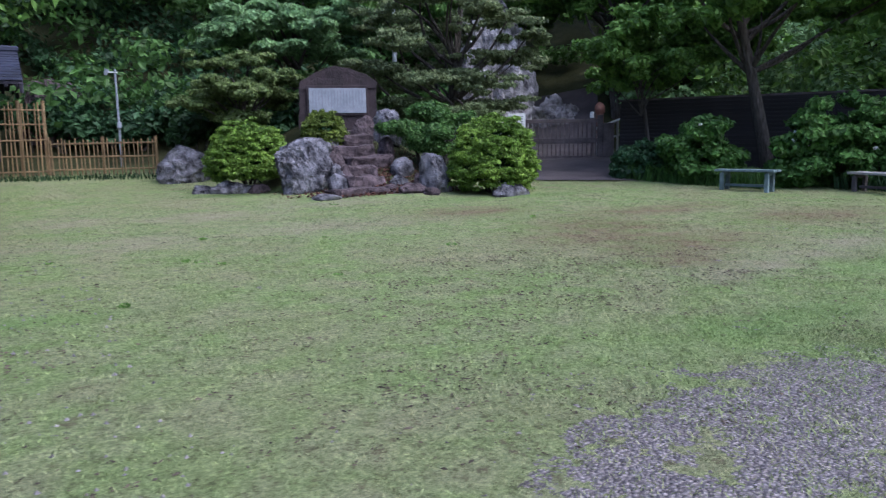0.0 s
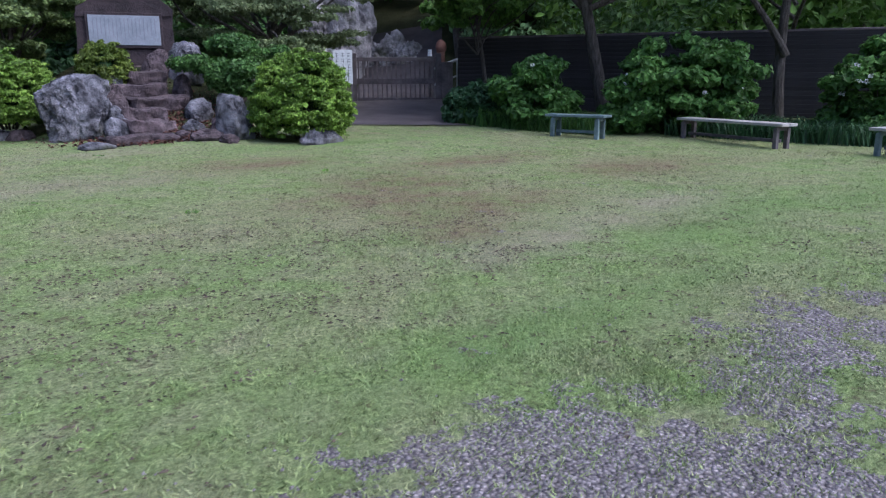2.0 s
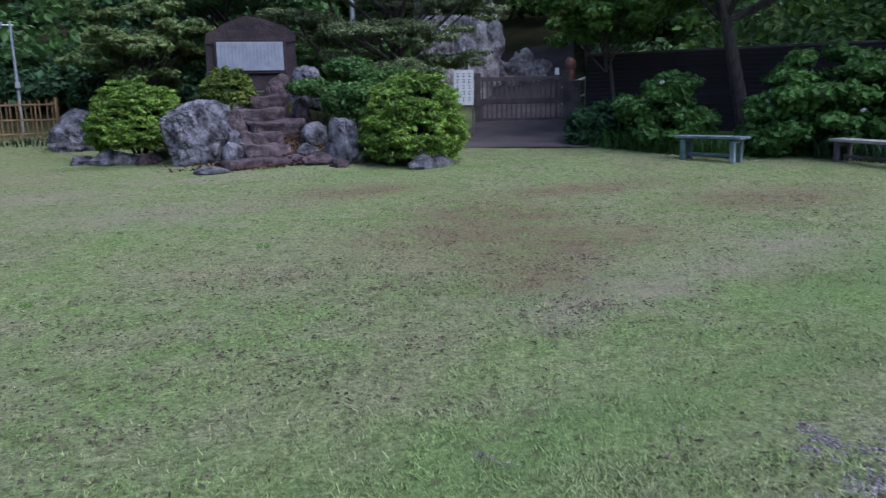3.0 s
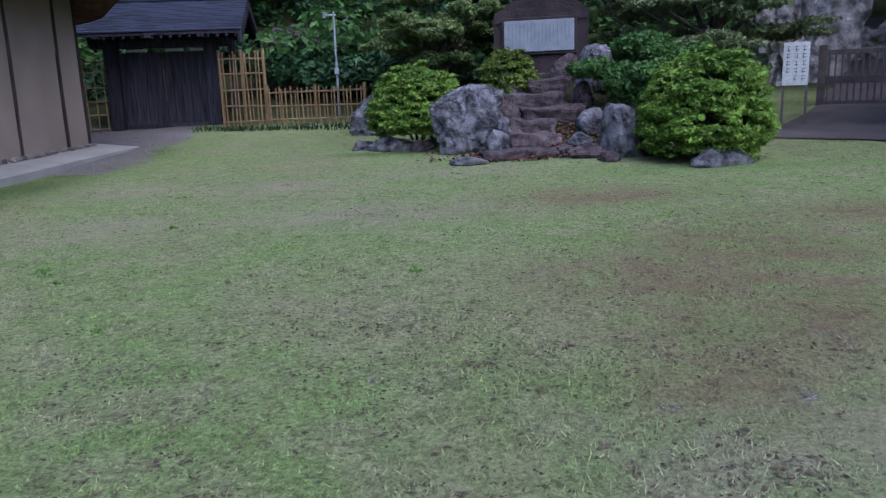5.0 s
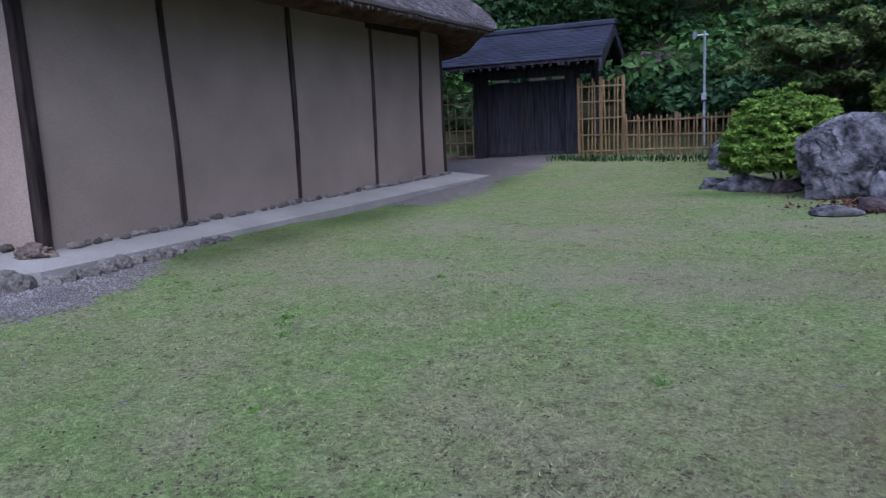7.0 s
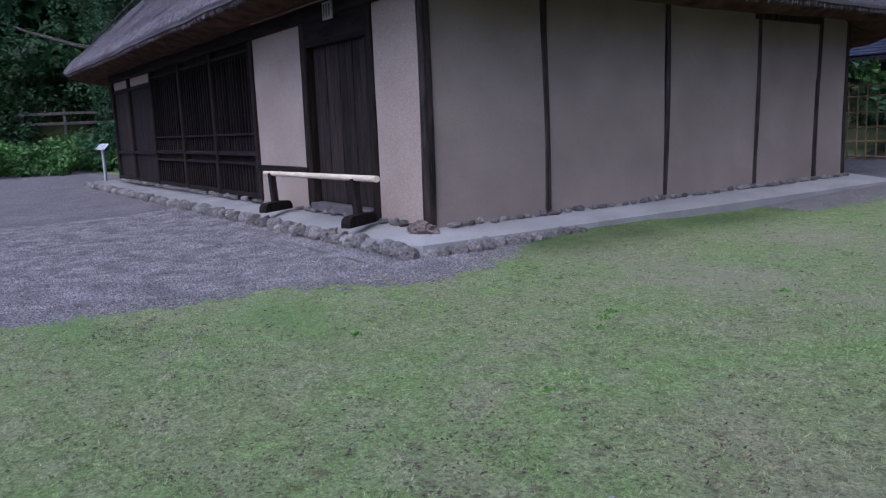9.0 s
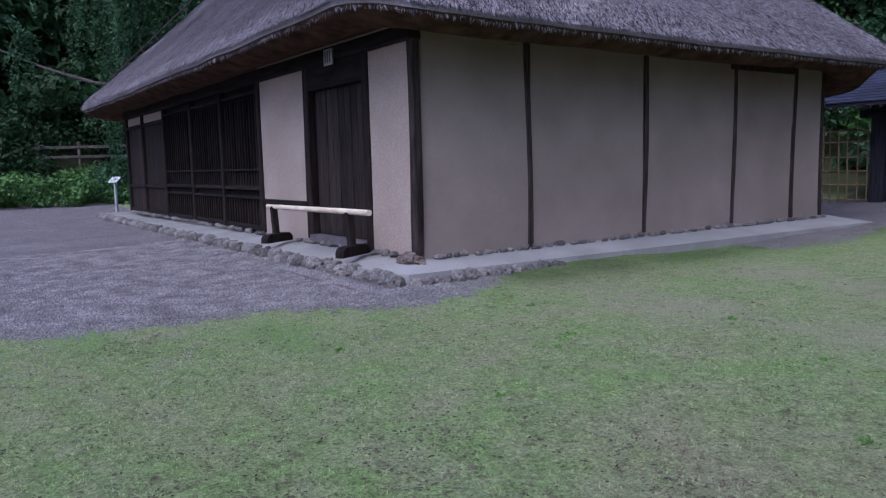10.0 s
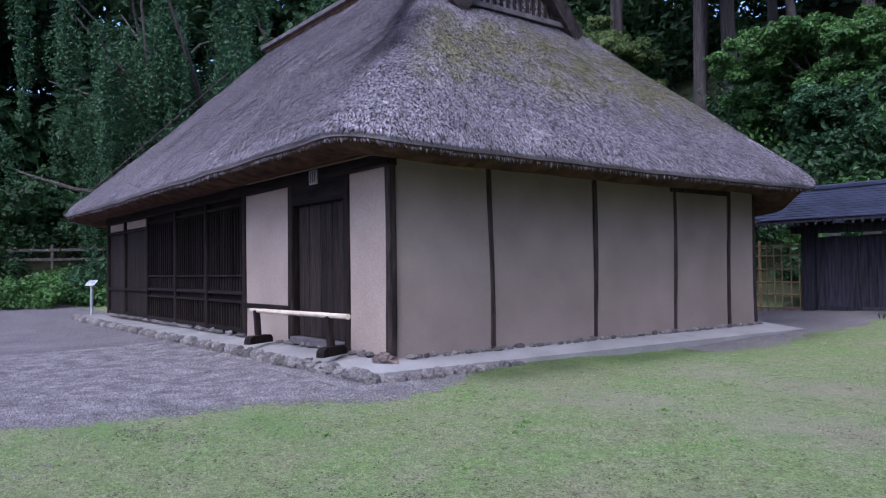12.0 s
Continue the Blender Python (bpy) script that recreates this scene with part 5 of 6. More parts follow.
tree(15.35, 11.4, 6.0, 0.16, ring_crown(12, 2.4, 3.5, 5.8, 0.9, 0.4, 5), LEAF_FRESH, "gnarled leaning tree before the black fence", 45, 300, 0.11, (-0.9, 0.65), first=0.5)
tree(16.8, 8.28, 6.0, 0.12, ring_crown(12, 2.4, 3.3, 5.8, 0.9, 0.4, 6), LEAF_FRESH, "forked tree with rough grey bark by the benches", 46, 300, 0.11, (0.35, -0.1), first=0.42, forks=(((0.02, 0, 1.55), (-0.75, 0.5, 2.75), 0.085, 0.055),))
tree(16.2, 23.4, 6.5, 0.16, ring_crown(18, 2.4, 3.0, 6.2, 0.95, 0.5, 7), LEAF_FRESH, "fresh green tree behind the wooden gate", 47, 260, 0.14)
tree(18.0, 19.0, 7.0, 0.18, ring_crown(20, 3.0, 3.0, 6.8, 1.1, 0.6, 8), LEAF_FRESH, "green tree beyond the wooden gate", 48, 260, 0.15)


def hydrangea(x, y, w, h, seed, label, flowers=4, mat=None, size=0.085):
    rng = np.random.default_rng(seed)
    b = tagged(empty("hydrangea_bush", x, y, gz(x, y)), label, "bush")
    blobs = []
    for i in range(52):
        a, q = rng.uniform(0, 6.28), math.sqrt(rng.uniform()) * w / 2
        blobs.append((q * math.cos(a), q * math.sin(a) * 0.8, rng.uniform(0.1, 1.0) * h * (1 - 0.4 * (2 * q / w) ** 2), 0.27, 0.27, 0.14))
    foliage("leaves", blobs, 230, size, mat or LEAF_HYD, rng, b, 0.3, 1.5)
    bm = bmesh.new()
    for i in range(8):
        a = i * 0.8
        rod_bm((0, 0, -0.05), (w * 0.35 * math.cos(a), w * 0.3 * math.sin(a), h * 0.7), 0.014, 0.006, 5, bm)
    part("woody_base", bm, BARK, b)
    for i in range(flowers):
        a = rng.uniform(2.4, 4.6)
        fb = [(w * 0.46 * math.cos(a), w * 0.4 * math.sin(a), rng.uniform(0.4, 0.95) * h, 0.06, 0.06, 0.04)]
        foliage("flower_head", fb, 22, 0.03, PAINT_WHITE, rng, b, 0.2, 1.0, "small white flower head")
    return b


hydrangea(13.35, 11.7, 1.7, 1.4, 61, "leafy green hydrangea bush behind the blue bench", 1)
hydrangea(14.8, 9.5, 2.3, 1.9, 62, "tall leafy hydrangea bush between the benches", 5)
hydrangea(14.2, 10.0, 1.4, 1.1, 66, "low hydrangea bush behind the blue bench", 2)
hydrangea(15.4, 8.9, 1.8, 1.8, 67, "tall dark hydrangea bush against the black fence", 2)
hydrangea(16.6, 6.3, 2.2, 1.7, 63, "flowering hydrangea bush behind the long bench", 6)
hydrangea(13.15, 13.2, 1.3, 0.75, 64, "low leafy plants beside the path", 0, LEAF_BLUE)
hydrangea(14.3, 13.2, 1.4, 0.8, 65, "low leafy plants before the black fence", 0)
hydrangea(16.9, 3.9, 2.2, 1.6, 68, "leafy bush at the lawn's corner", 2)


def strap_leaves(name, n, region, label, mat, seed, h=0.45):
    """Arching strap leaves of iris and fern-like ground cover."""
    rng = np.random.default_rng(seed)
    a, b, half = np.array(region[0]), np.array(region[1]), region[2]
    t = rng.uniform(size=n)
    nrm = np.array((-(b - a)[1], (b - a)[0]))
    nrm = nrm / np.linalg.norm(nrm)
    xy = a + (b - a) * t[:, None] + nrm * rng.uniform(-half, half, (n, 1))
    z = ground_z(xy[:, 0], xy[:, 1])
    base = np.column_stack([xy, z])
    ang = rng.uniform(0, 6.28, n)
    out = np.column_stack([np.cos(ang), np.sin(ang), np.zeros(n)])
    side = np.column_stack([-np.sin(ang), np.cos(ang), np.zeros(n)]) * 0.012
    L = h * rng.uniform(0.5, 1.2, (n, 1))
    up = np.array((0, 0, 1.0))
    p1 = base + up * L * 0.7 + out * L * 0.25
    p2 = base + up * L * 0.85 + out * L * 0.65
    V = np.stack([base - side, base + side, p1 + side, p1 - side, p2], 1).reshape(-1, 3)
    k = np.arange(n)[:, None] * 5
    tri = np.concatenate([k + np.array((0, 1, 2)), k + np.array((0, 2, 3)), k + np.array((3, 2, 4))])
    return tagged(sheet(name, V, tri, mat), label, "plants", kind="stuff")


strap_leaves("iris_bed", 6000, ((15.1, 9.4), (16.2, 3.5), 1.0), "bed of arching iris leaves behind the long bench", LEAF_BLUE, 71, 0.38)
strap_leaves("fern_bed", 2500, ((12.9, 13.3), (13.6, 10.0), 0.5), "low leafy ground cover along the lawn", LEAF_MID, 72, 0.4)
strap_leaves("fence_weeds", 500, ((-0.2, 20.1), (4.4, 18.9), 0.2), "tufts of long grass along the bamboo fence", LEAF_DARK, 73, 0.13)


# ---- black fence, wooden gate, sign, benches, lamps ----
def black_fence(a, b, label):
    a, b = np.array(a, float), np.array(b, float)
    L = float(np.linalg.norm(b - a))
    ang = math.degrees(math.atan2(b[1] - a[1], b[0] - a[0]))
    f = tagged(empty("board_fence", a[0], a[1], 0.1, ang), label, "fence")
    n = 19
    src = None
    for i in range(n):
        m = pose(L / 2, 0, 0.1 + i * 0.095, 9, 0, 0)
        if src is None:
            src = part("board", box_bm(L, 0.025, 0.1, 0, 0, 0), BLACK_BOARD, f)
            src.matrix_basis = m
        else:
            share("board", src, m, f)
    k = int(L / 1.9)
    for i in range(k + 1):
        part("post", box_bm(0.09, 0.09, 2.0, i * L / k, 0.07, -0.3, 0.008), BLACK_BOARD, f)
    part("cap_rail", box_bm(L + 0.1, 0.14, 0.05, L / 2, 0.03, 1.9, 0.008), BENCH_LEG, f, "grey weathered cap rail")


black_fence((14.75, 15.5), (19.1, 7.1), "black-stained horizontal board fence behind the shrubs")
black_fence((19.1, 7.1), (21.0, 1.5), "black-stained board fence at the lawn's corner")


def wooden_gate():
    a, b = np.array((13.2, 17.75)), np.array((14.85, 16.5))
    L = float(np.linalg.norm(b - a))
    g = tagged(empty("wooden_gate", a[0], a[1], gz(*((a + b) / 2)) - 0.12, math.degrees(math.atan2(b[1] - a[1], b[0] - a[0]))), "low dark wooden gate with upright slats, shut", "gate")
    for x in (-0.06, L + 0.06):
        part("post", box_bm(0.15, 0.15, 1.42, x, 0, -0.1, 0.01), BENCH_LEG, g)
    part("broad_post", box_bm(0.3, 0.2, 1.2, L + 0.28, -0.02, -0.1, 0.01), BENCH_LEG, g)
    for z, h in ((0.08, 0.12), (0.55, 0.14), (1.12, 0.1)):
        part("rail", box_bm(L - 0.04, 0.06, h, L / 2, 0, z, 0.006), BENCH_LEG, g)
    n = 17
    for i in range(n):
        part("slat", box_bm(0.036, 0.03, 1.05, 0.06 + i * (L - 0.12) / (n - 1), -0.04, 0.1), BENCH_LEG, g)
    lamp = part("lamp", rod_bm((L - 0.15, 0.15, 1.25), (L - 0.15, 0.15, 1.42), 0.06, 0.05, 10), LAMP_WHITE, g, "small white lamp on the post")
    part("lamp_stem", rod_bm((L - 0.15, 0.15, -0.1), (L - 0.15, 0.15, 1.25), 0.03, n=8), BENCH_LEG, g)


wooden_gate()


def handrail():
    h = tagged(empty("handrail", 15.25, 16.75, gz(15.25, 16.75)), "pale steel handrail sloping behind the gate", "handrail")
    part("top_bar", rod_bm((-0.25, 0, 0.72), (0.95, -0.5, 1.2), 0.035, n=8), STEEL, h)
    part("lower_bar", rod_bm((-0.25, 0, 0.3), (0.95, -0.5, 0.78), 0.025, n=8), STEEL, h)
    for t in (0.05, 0.5, 0.95):
        part("post", rod_bm((-0.25 + 1.2 * t, -0.5 * t, -0.1), (-0.25 + 1.2 * t, -0.5 * t, 0.73 + 0.48 * t), 0.03, n=8), STEEL, h)


handrail()


def carved_figure():
    bm = bmesh.new()
    rod_bm((0, 0, -0.2), (0, 0, 1.3), 0.17, 0.15, 12, bm)
    bmesh.ops.create_icosphere(bm, subdivisions=2, radius=0.21, matrix=Matrix.Translation((0, 0, 1.45)) @ Matrix.Diagonal((1, 0.95, 1.2, 1)))
    ob = part("carved_post", bm, STATUE)
    ob.matrix_world = pose(16.5, 18.2, gz(16.5, 18.2) - 0.35) @ Matrix.Diagonal((0.8, 0.8, 0.85, 1))
    tagged(ob, "carved reddish wooden post figure beyond the gate", "statue")


carved_figure()


def notice():
    s = tagged(empty("notice_board", 11.4, 15.65, gz(11.4, 15.65) - 0.08, -35), "white notice board with vertical dark writing, on posts", "sign")
    bd = part("board", box_bm(0.42, 0.03, 0.74, 0, 0, 0.78, 0.004), PAINT_WHITE, s)
    for x in (-0.19, 0.19):
        part("leg", box_bm(0.04, 0.04, 1.5, x, 0.035, -0.1), BENCH_LEG, s)
    rnd = random.Random(4)
    for cx in (0.13, 0.0, -0.13):
        for i in range(5):
            if cx < 0 and i > 3:
                continue
            part("character", box_bm(0.05, 0.003, 0.012, cx, -0.017, 1.44 - i * 0.125), INK, bd)
            part("character", box_bm(0.012, 0.003, 0.07, cx + rnd.uniform(-0.02, 0.02), -0.0175, 1.36 - i * 0.125), INK, bd)
            part("character", box_bm(0.06, 0.003, 0.01, cx, -0.018, 1.385 - i * 0.125), INK, bd)


notice()


def bench(ax, ay, bx, by, h, top_mat, leg_mat, label):
    """Plank bench on four braced legs."""
    a, b = np.array((ax, ay)), np.array((bx, by))
    L = float(np.linalg.norm(b - a))
    m = (a + b) / 2
    s = tagged(empty("bench", m[0], m[1], min(gz(*a), gz(*b)), math.degrees(math.atan2(*(b - a)[::-1]))), label, "bench", "lawn benches")
    for y in (-0.09, 0.09):
        part("seat_plank", box_bm(L, 0.165, 0.045, 0, y, h - 0.045, 0.006), top_mat, s)
    for x in (-L / 2 + 0.14, L / 2 - 0.14):
        for y in (-0.12, 0.12):
            part("leg", box_bm(0.075, 0.065, h - 0.04, x, y, -0.03, 0.006), leg_mat, s)
        part("cross_rail", box_bm(0.05, 0.24, 0.06, x, 0, h - 0.11, 0.004), leg_mat, s)
    part("stretcher", box_bm(L - 0.3, 0.04, 0.05, 0, 0, 0.09, 0.004), leg_mat, s)


bench(12.45, 10.5, 12.7, 9.38, 0.42, BENCH_BLUE, BENCH_BLUE, "short faded blue wooden bench on the lawn's edge")
bench(14.1, 8.75, 13.5, 6.55, 0.39, BENCH_PALE, BENCH_LEG, "long low bench with a pale bleached seat")
bench(13.6, 5.35, 13.0, 3.6, 0.4, BENCH_PALE, BENCH_BLUE, "pale wooden bench at the lawn's corner")


def lamp_post(x, y, z0, z1, label):
    s = tagged(empty("lamp_post", x, y, z0), label, "lamp post")
    h = z1 - z0
    part("pole", rod_bm((0, 0, -0.4), (0, 0, h), 0.03, 0.024, 10), PANEL, s)
    part("arm", rod_bm((-0.2, 0, h - 0.08), (0.06, 0, h - 0.08), 0.018, n=8), STEEL, s)
    part("lamp_head", rod_bm((-0.22, 0, h - 0.15), (-0.18, 0, h - 0.01), 0.035, 0.06, 10), PANEL, s, "pale blue-grey lamp head")
    part("control_box", box_bm(0.1, 0.09, 0.14, 0, -0.045, h * 0.4, 0.01), PANEL, s)


lamp_post(3.05, 20.55, gz(3.05, 20.55), 2.88, "slim grey lamp post with white fittings on the bank")
lamp_post(21.4, 14.8, 1.6, 4.1, "slim grey lamp post among trees beyond the fence")
pole = part("utility_pole", rod_bm((0, 0, 0), (0, 0, 7.5), 0.09, 0.07, 10), STEEL)
pole.matrix_world = pose(12.9, 24.8, gz(12.9, 24.8) - 0.2)
tagged(pole, "tall pale grey metal pole on the wooded bank", "pole")


def cliff():
    ob = part("rock_outcrop", rock_bm(2.3, 1.8, 5.0, 91, 0.42, 5), CLIFF)
    ob.matrix_world = pose(14.4, 21.0, gz(14.4, 21.0) - 0.7, 0, 0, -30)
    tagged(ob, "pale grey craggy rock outcrop behind the gate", "rock")
    ob = part("rock_outcrop", rock_bm(3.0, 1.8, 1.9, 92, 0.42, 5), CLIFF)
    ob.matrix_world = pose(17.0, 21.0, gz(17.0, 21.0) - 1.45, 0, 0, -30)
    tagged(ob, "lower pale rock ledge behind the gate", "rock")
    ob = part("rock_outcrop", rock_bm(1.8, 1.2, 1.9, 93, 0.3, 4), ROCK_DARK)
    ob.matrix_world = pose(1.9, 23.0, gz(1.9, 23.0) - 0.5, 0, 0, 20)
    tagged(ob, "brownish rock face showing on the bank", "rock")


cliff()


# ---- woods ----
def scatter_blobs(n, xr, yr, zlo, zhi, rlo, rhi, seed, keep=None, squash=0.6):
    rng = np.random.default_rng(seed)
    out = []
    while len(out) < n:
        x, y = rng.uniform(*xr), rng.uniform(*yr)
        g = gz(x, y)
        if keep and not keep(x, y, g):
            continue
        r = rng.uniform(rlo, rhi)
        out.append((x, y, g + rng.uniform(zlo, zhi), r, r, r * squash))
    return out


def on_bank(x, y, g):
    if -18.5 < x < 0.2 and y < 24:
        return False
    flat = -0.03 + 0.017 * math.log1p(math.exp(min(y, 24) - 7.5)) + 0.1
    if 10.5 < x < 19 and y < 20 + 0.6 * (x - 12):
        return False
    return g - flat > 0.45 and not (4 < x < 10 and y < 18.9)


def woods(name, blobs, per, size, mat, seed, label):
    return tagged(foliage(name, blobs, int(per * 0.55), size * 1.32, mat, np.random.default_rng(seed), None, 0.15), label, "woods", kind="stuff")


woods("bank_shrubs", scatter_blobs(170, (-5, 13), (19, 33), 0.0, 0.8, 0.5, 1.1, 101, on_bank), 330, 0.1, LEAF_BLUE, 1, "dense green undergrowth covering the bank")
woods("bank_bushes", scatter_blobs(190, (-6, 20), (19, 38), 0.1, 1.6, 0.6, 1.4, 102, on_bank), 330, 0.12, LEAF_MID, 2, "green bushes covering the bank")
woods("bank_crowns", scatter_blobs(230, (-1, 26), (25, 46), 1.5, 8.0, 1.2, 2.6, 103, on_bank), 480, 0.14, LEAF_MID, 3, "green tree crowns rising up the bank")
woods("bank_fresh_crowns", scatter_blobs(70, (0, 26), (24, 40), 1.5, 6.0, 0.9, 1.8, 104, on_bank), 330, 0.16, LEAF_FRESH, 4, "fresh green tree crowns on the bank")
woods("fence_woods", scatter_blobs(240, (16.5, 32), (0, 26), 0.3, 4.2, 0.8, 1.7, 105, lambda x, y, g: (x - 19.1) * 0.88 + (y - 7.1) * 0.47 > 1.6 and (x - 11.3) * 0.78 - (y - 13.6) * 0.63 > 2.2), 380, 0.12, LEAF_FRESH, 5, "green trees on the slope beyond the black fence")
woods("fence_undergrowth", scatter_blobs(90, (16.5, 25), (12, 25), 0.2, 2.6, 0.5, 0.95, 115, lambda x, y, g: (x - 19.1) * 0.88 + (y - 7.1) * 0.47 > 0.9 and (x - 11.3) * 0.78 - (y - 13.6) * 0.63 > 1.9), 360, 0.085, LEAF_MINT, 15, "pale green undergrowth just beyond the black fence")
woods("far_fence_woods", scatter_blobs(170, (24, 44), (-6, 30), 2, 12.0, 1.6, 3.0, 106, lambda x, y, g: (x - 19.1) * 0.88 + (y - 7.1) * 0.47 > 6), 330, 0.24, LEAF_MID, 6, "green woods far up the eastern slope")
woods("north_undergrowth", scatter_blobs(210, (-24, 2), (24.5, 37), 0.2, 3.5, 0.9, 2.0, 107), 620, 0.1, LEAF_DARK, 7, "dark undergrowth on the slope behind the house")
woods("north_fresh", scatter_blobs(50, (-22, 2), (24.5, 34), 0.5, 3.0, 0.8, 1.7, 108), 620, 0.09, LEAF_MID, 8, "lighter green bushes behind the house")
woods("north_crowns", scatter_blobs(340, (-42, 6), (45, 62), 0.0, 19.0, 2.2, 3.8, 109), 480, 0.27, LEAF_DARK, 9, "dark conifer crowns high behind the house")
woods("west_woods", scatter_blobs(480, (-66, -37), (-4, 52), 1.0, 22.0, 2.4, 4.2, 110), 480, 0.34, LEAF_DARK, 10, "dark woods west of the house")
woods("west_slope_shrubs", scatter_blobs(230, (-56, -34.5), (-6, 46), 0.2, 6.0, 1.3, 2.6, 113), 420, 0.17, LEAF_DARK, 13, "dark undergrowth climbing the western slope")
woods("west_thicket", scatter_blobs(120, (-38, -32.8), (-6, 30), 0.1, 2.4, 0.9, 1.7, 114), 420, 0.12, LEAF_DARK, 14, "dark thicket at the foot of the western slope")
woods("west_hedge", scatter_blobs(80, (-32, -27.5), (5, 17), 0.1, 1.0, 0.6, 1.0, 111), 420, 0.09, LEAF_MID, 11, "leafy green hedge at the gravel's far edge")
woods("west_bushes", scatter_blobs(40, (-31, -24.5), (10, 19), 0.4, 2.0, 0.8, 1.4, 112), 420, 0.09, LEAF_BLUE, 12, "blue-green bushes beside the house's far end")


def cedar(x, y, h, r, seed):
    return tree(x, y, h, r, ring_crown(14, 2.6, h * 0.66, h, 1.5, 0.8, seed), LEAF_DARK, "tall cedar with a straight pale trunk on the slope", seed, 150, 0.21, (0, 0), "cedar_tree", CEDAR, first=0.7)


for k, (x, y, h, r) in enumerate(((-11.9, 31.2, 17, 0.34), (-12.6, 35.0, 20, 0.42), (-19.5, 36.5, 20, 0.3), (-7.5, 38.0, 20, 0.3), (-21.0, 37.0, 19, 0.3), (-3.5, 40.0, 20, 0.34), (-14.5, 42.0, 22, 0.3), (-9.6, 36.5, 21, 0.24), (-12.0, 39.5, 22, 0.24), (-5.5, 42.5, 22, 0.28), (-20.0, 43.5, 22, 0.28))):
    cedar(x, y, h, r, 120 + k)
tree(-6.3, 31.0, 7.0, 0.2, ring_crown(22, 3.0, 2.2, 6.0, 1.2, 0.6, 31), LEAF_MID, "full leafy green tree beside the cedars", 131, 560, 0.1)
tree(-4.0, 28.5, 4.6, 0.14, ring_crown(16, 2.0, 1.8, 4.2, 0.9, 0.4, 32), LEAF_BLUE, "leafy green tree behind the gate's roof", 132, 420, 0.08)
tree(-17.3, 31.0, 10.0, 0.12, ring_crown(20, 2.6, 4.5, 9.6, 1.0, 0.7, 33), LEAF_PALE, "pale green bamboo-like tree behind the roof", 133, 380, 0.1)


def weeping_tree():
    """Old weeping tree: arching limbs with long hanging strands of leaves."""
    rng = np.random.default_rng(77)
    x, y = -27.5, 15.5
    b = tagged(empty("weeping_tree", x, y, gz(x, y)), "large weeping tree with long hanging green strands", "tree")
    bm = bmesh.new()
    limb(bm, (0, 0, -0.2), (0.3, 0.4, 7.5), 0.55, 0.3, rng, 0.03, 10, 6)
    pts, nrm = [], []
    for i in range(40):
        a = i * 2.4
        R = rng.uniform(3.0, 9.5)
        hz = rng.uniform(8.0, 17.0) - 0.2 * R
        end = np.array((R * math.cos(a), R * math.sin(a), hz))
        limb(bm, (0.2, 0.3, rng.uniform(4.5, 7.5)), end, 0.16, 0.03, rng, 0.12, 6, 5)
        hubs = [(t, rng.normal(size=3) * 0.4, rng.uniform(2.0, 6.5)) for t in rng.uniform(0.35, 1.05, 4)]
        for s in range(35):
            t, shift, L = hubs[s % 4]
            root = np.array((0.2, 0.3, 6.5)) * (1 - t) + end * t + shift + rng.normal(size=3) * np.array((0.16, 0.16, 0.25))
            L = L * rng.uniform(0.45, 1.1)
            n = int(L * 40)
            q = np.sort(rng.uniform(0, 1, n))
            sway = np.array((rng.normal(), rng.normal(), 0)) * 0.35
            strand = root + np.outer(q, np.array((0, 0, -L))) + np.outer(np.sin(q * 2.2), sway) + rng.normal(size=(n, 3)) * np.array((0.09, 0.09, 0.06))
            strand[:, 2] = np.maximum(strand[:, 2], 0.9 + rng.uniform(0, 1.2))
            pts.append(strand)
            nrm.append(unit(rng.normal(size=(n, 3)) + np.array((0.5, -0.5, 0.6))))
    part("trunk", bm, BARK, b)
    p = np.concatenate(pts)
    sheet("hanging_leaves", *leaf_quads(p, np.concatenate(nrm), 0.085, rng, 1.9), LEAF_BLUE, b)["label"] = "long hanging strands of small green leaves"


weeping_tree()


def far_rail():
    s = tagged(empty("rail_fence", -35.5, 6.5, gz(-34.5, 9.5), 54), "brown wooden rail fence below dark trees", "fence")
    for i in range(5):
        part("post", box_bm(0.14, 0.14, 2.0, i * 2.0, 0, -0.7, 0.01), BARK, s)
    for z in (0.55, 1.0):
        part("rail", box_bm(8.2, 0.07, 0.13, 4.0, -0.08, z, 0.01), BARK, s)


far_rail()


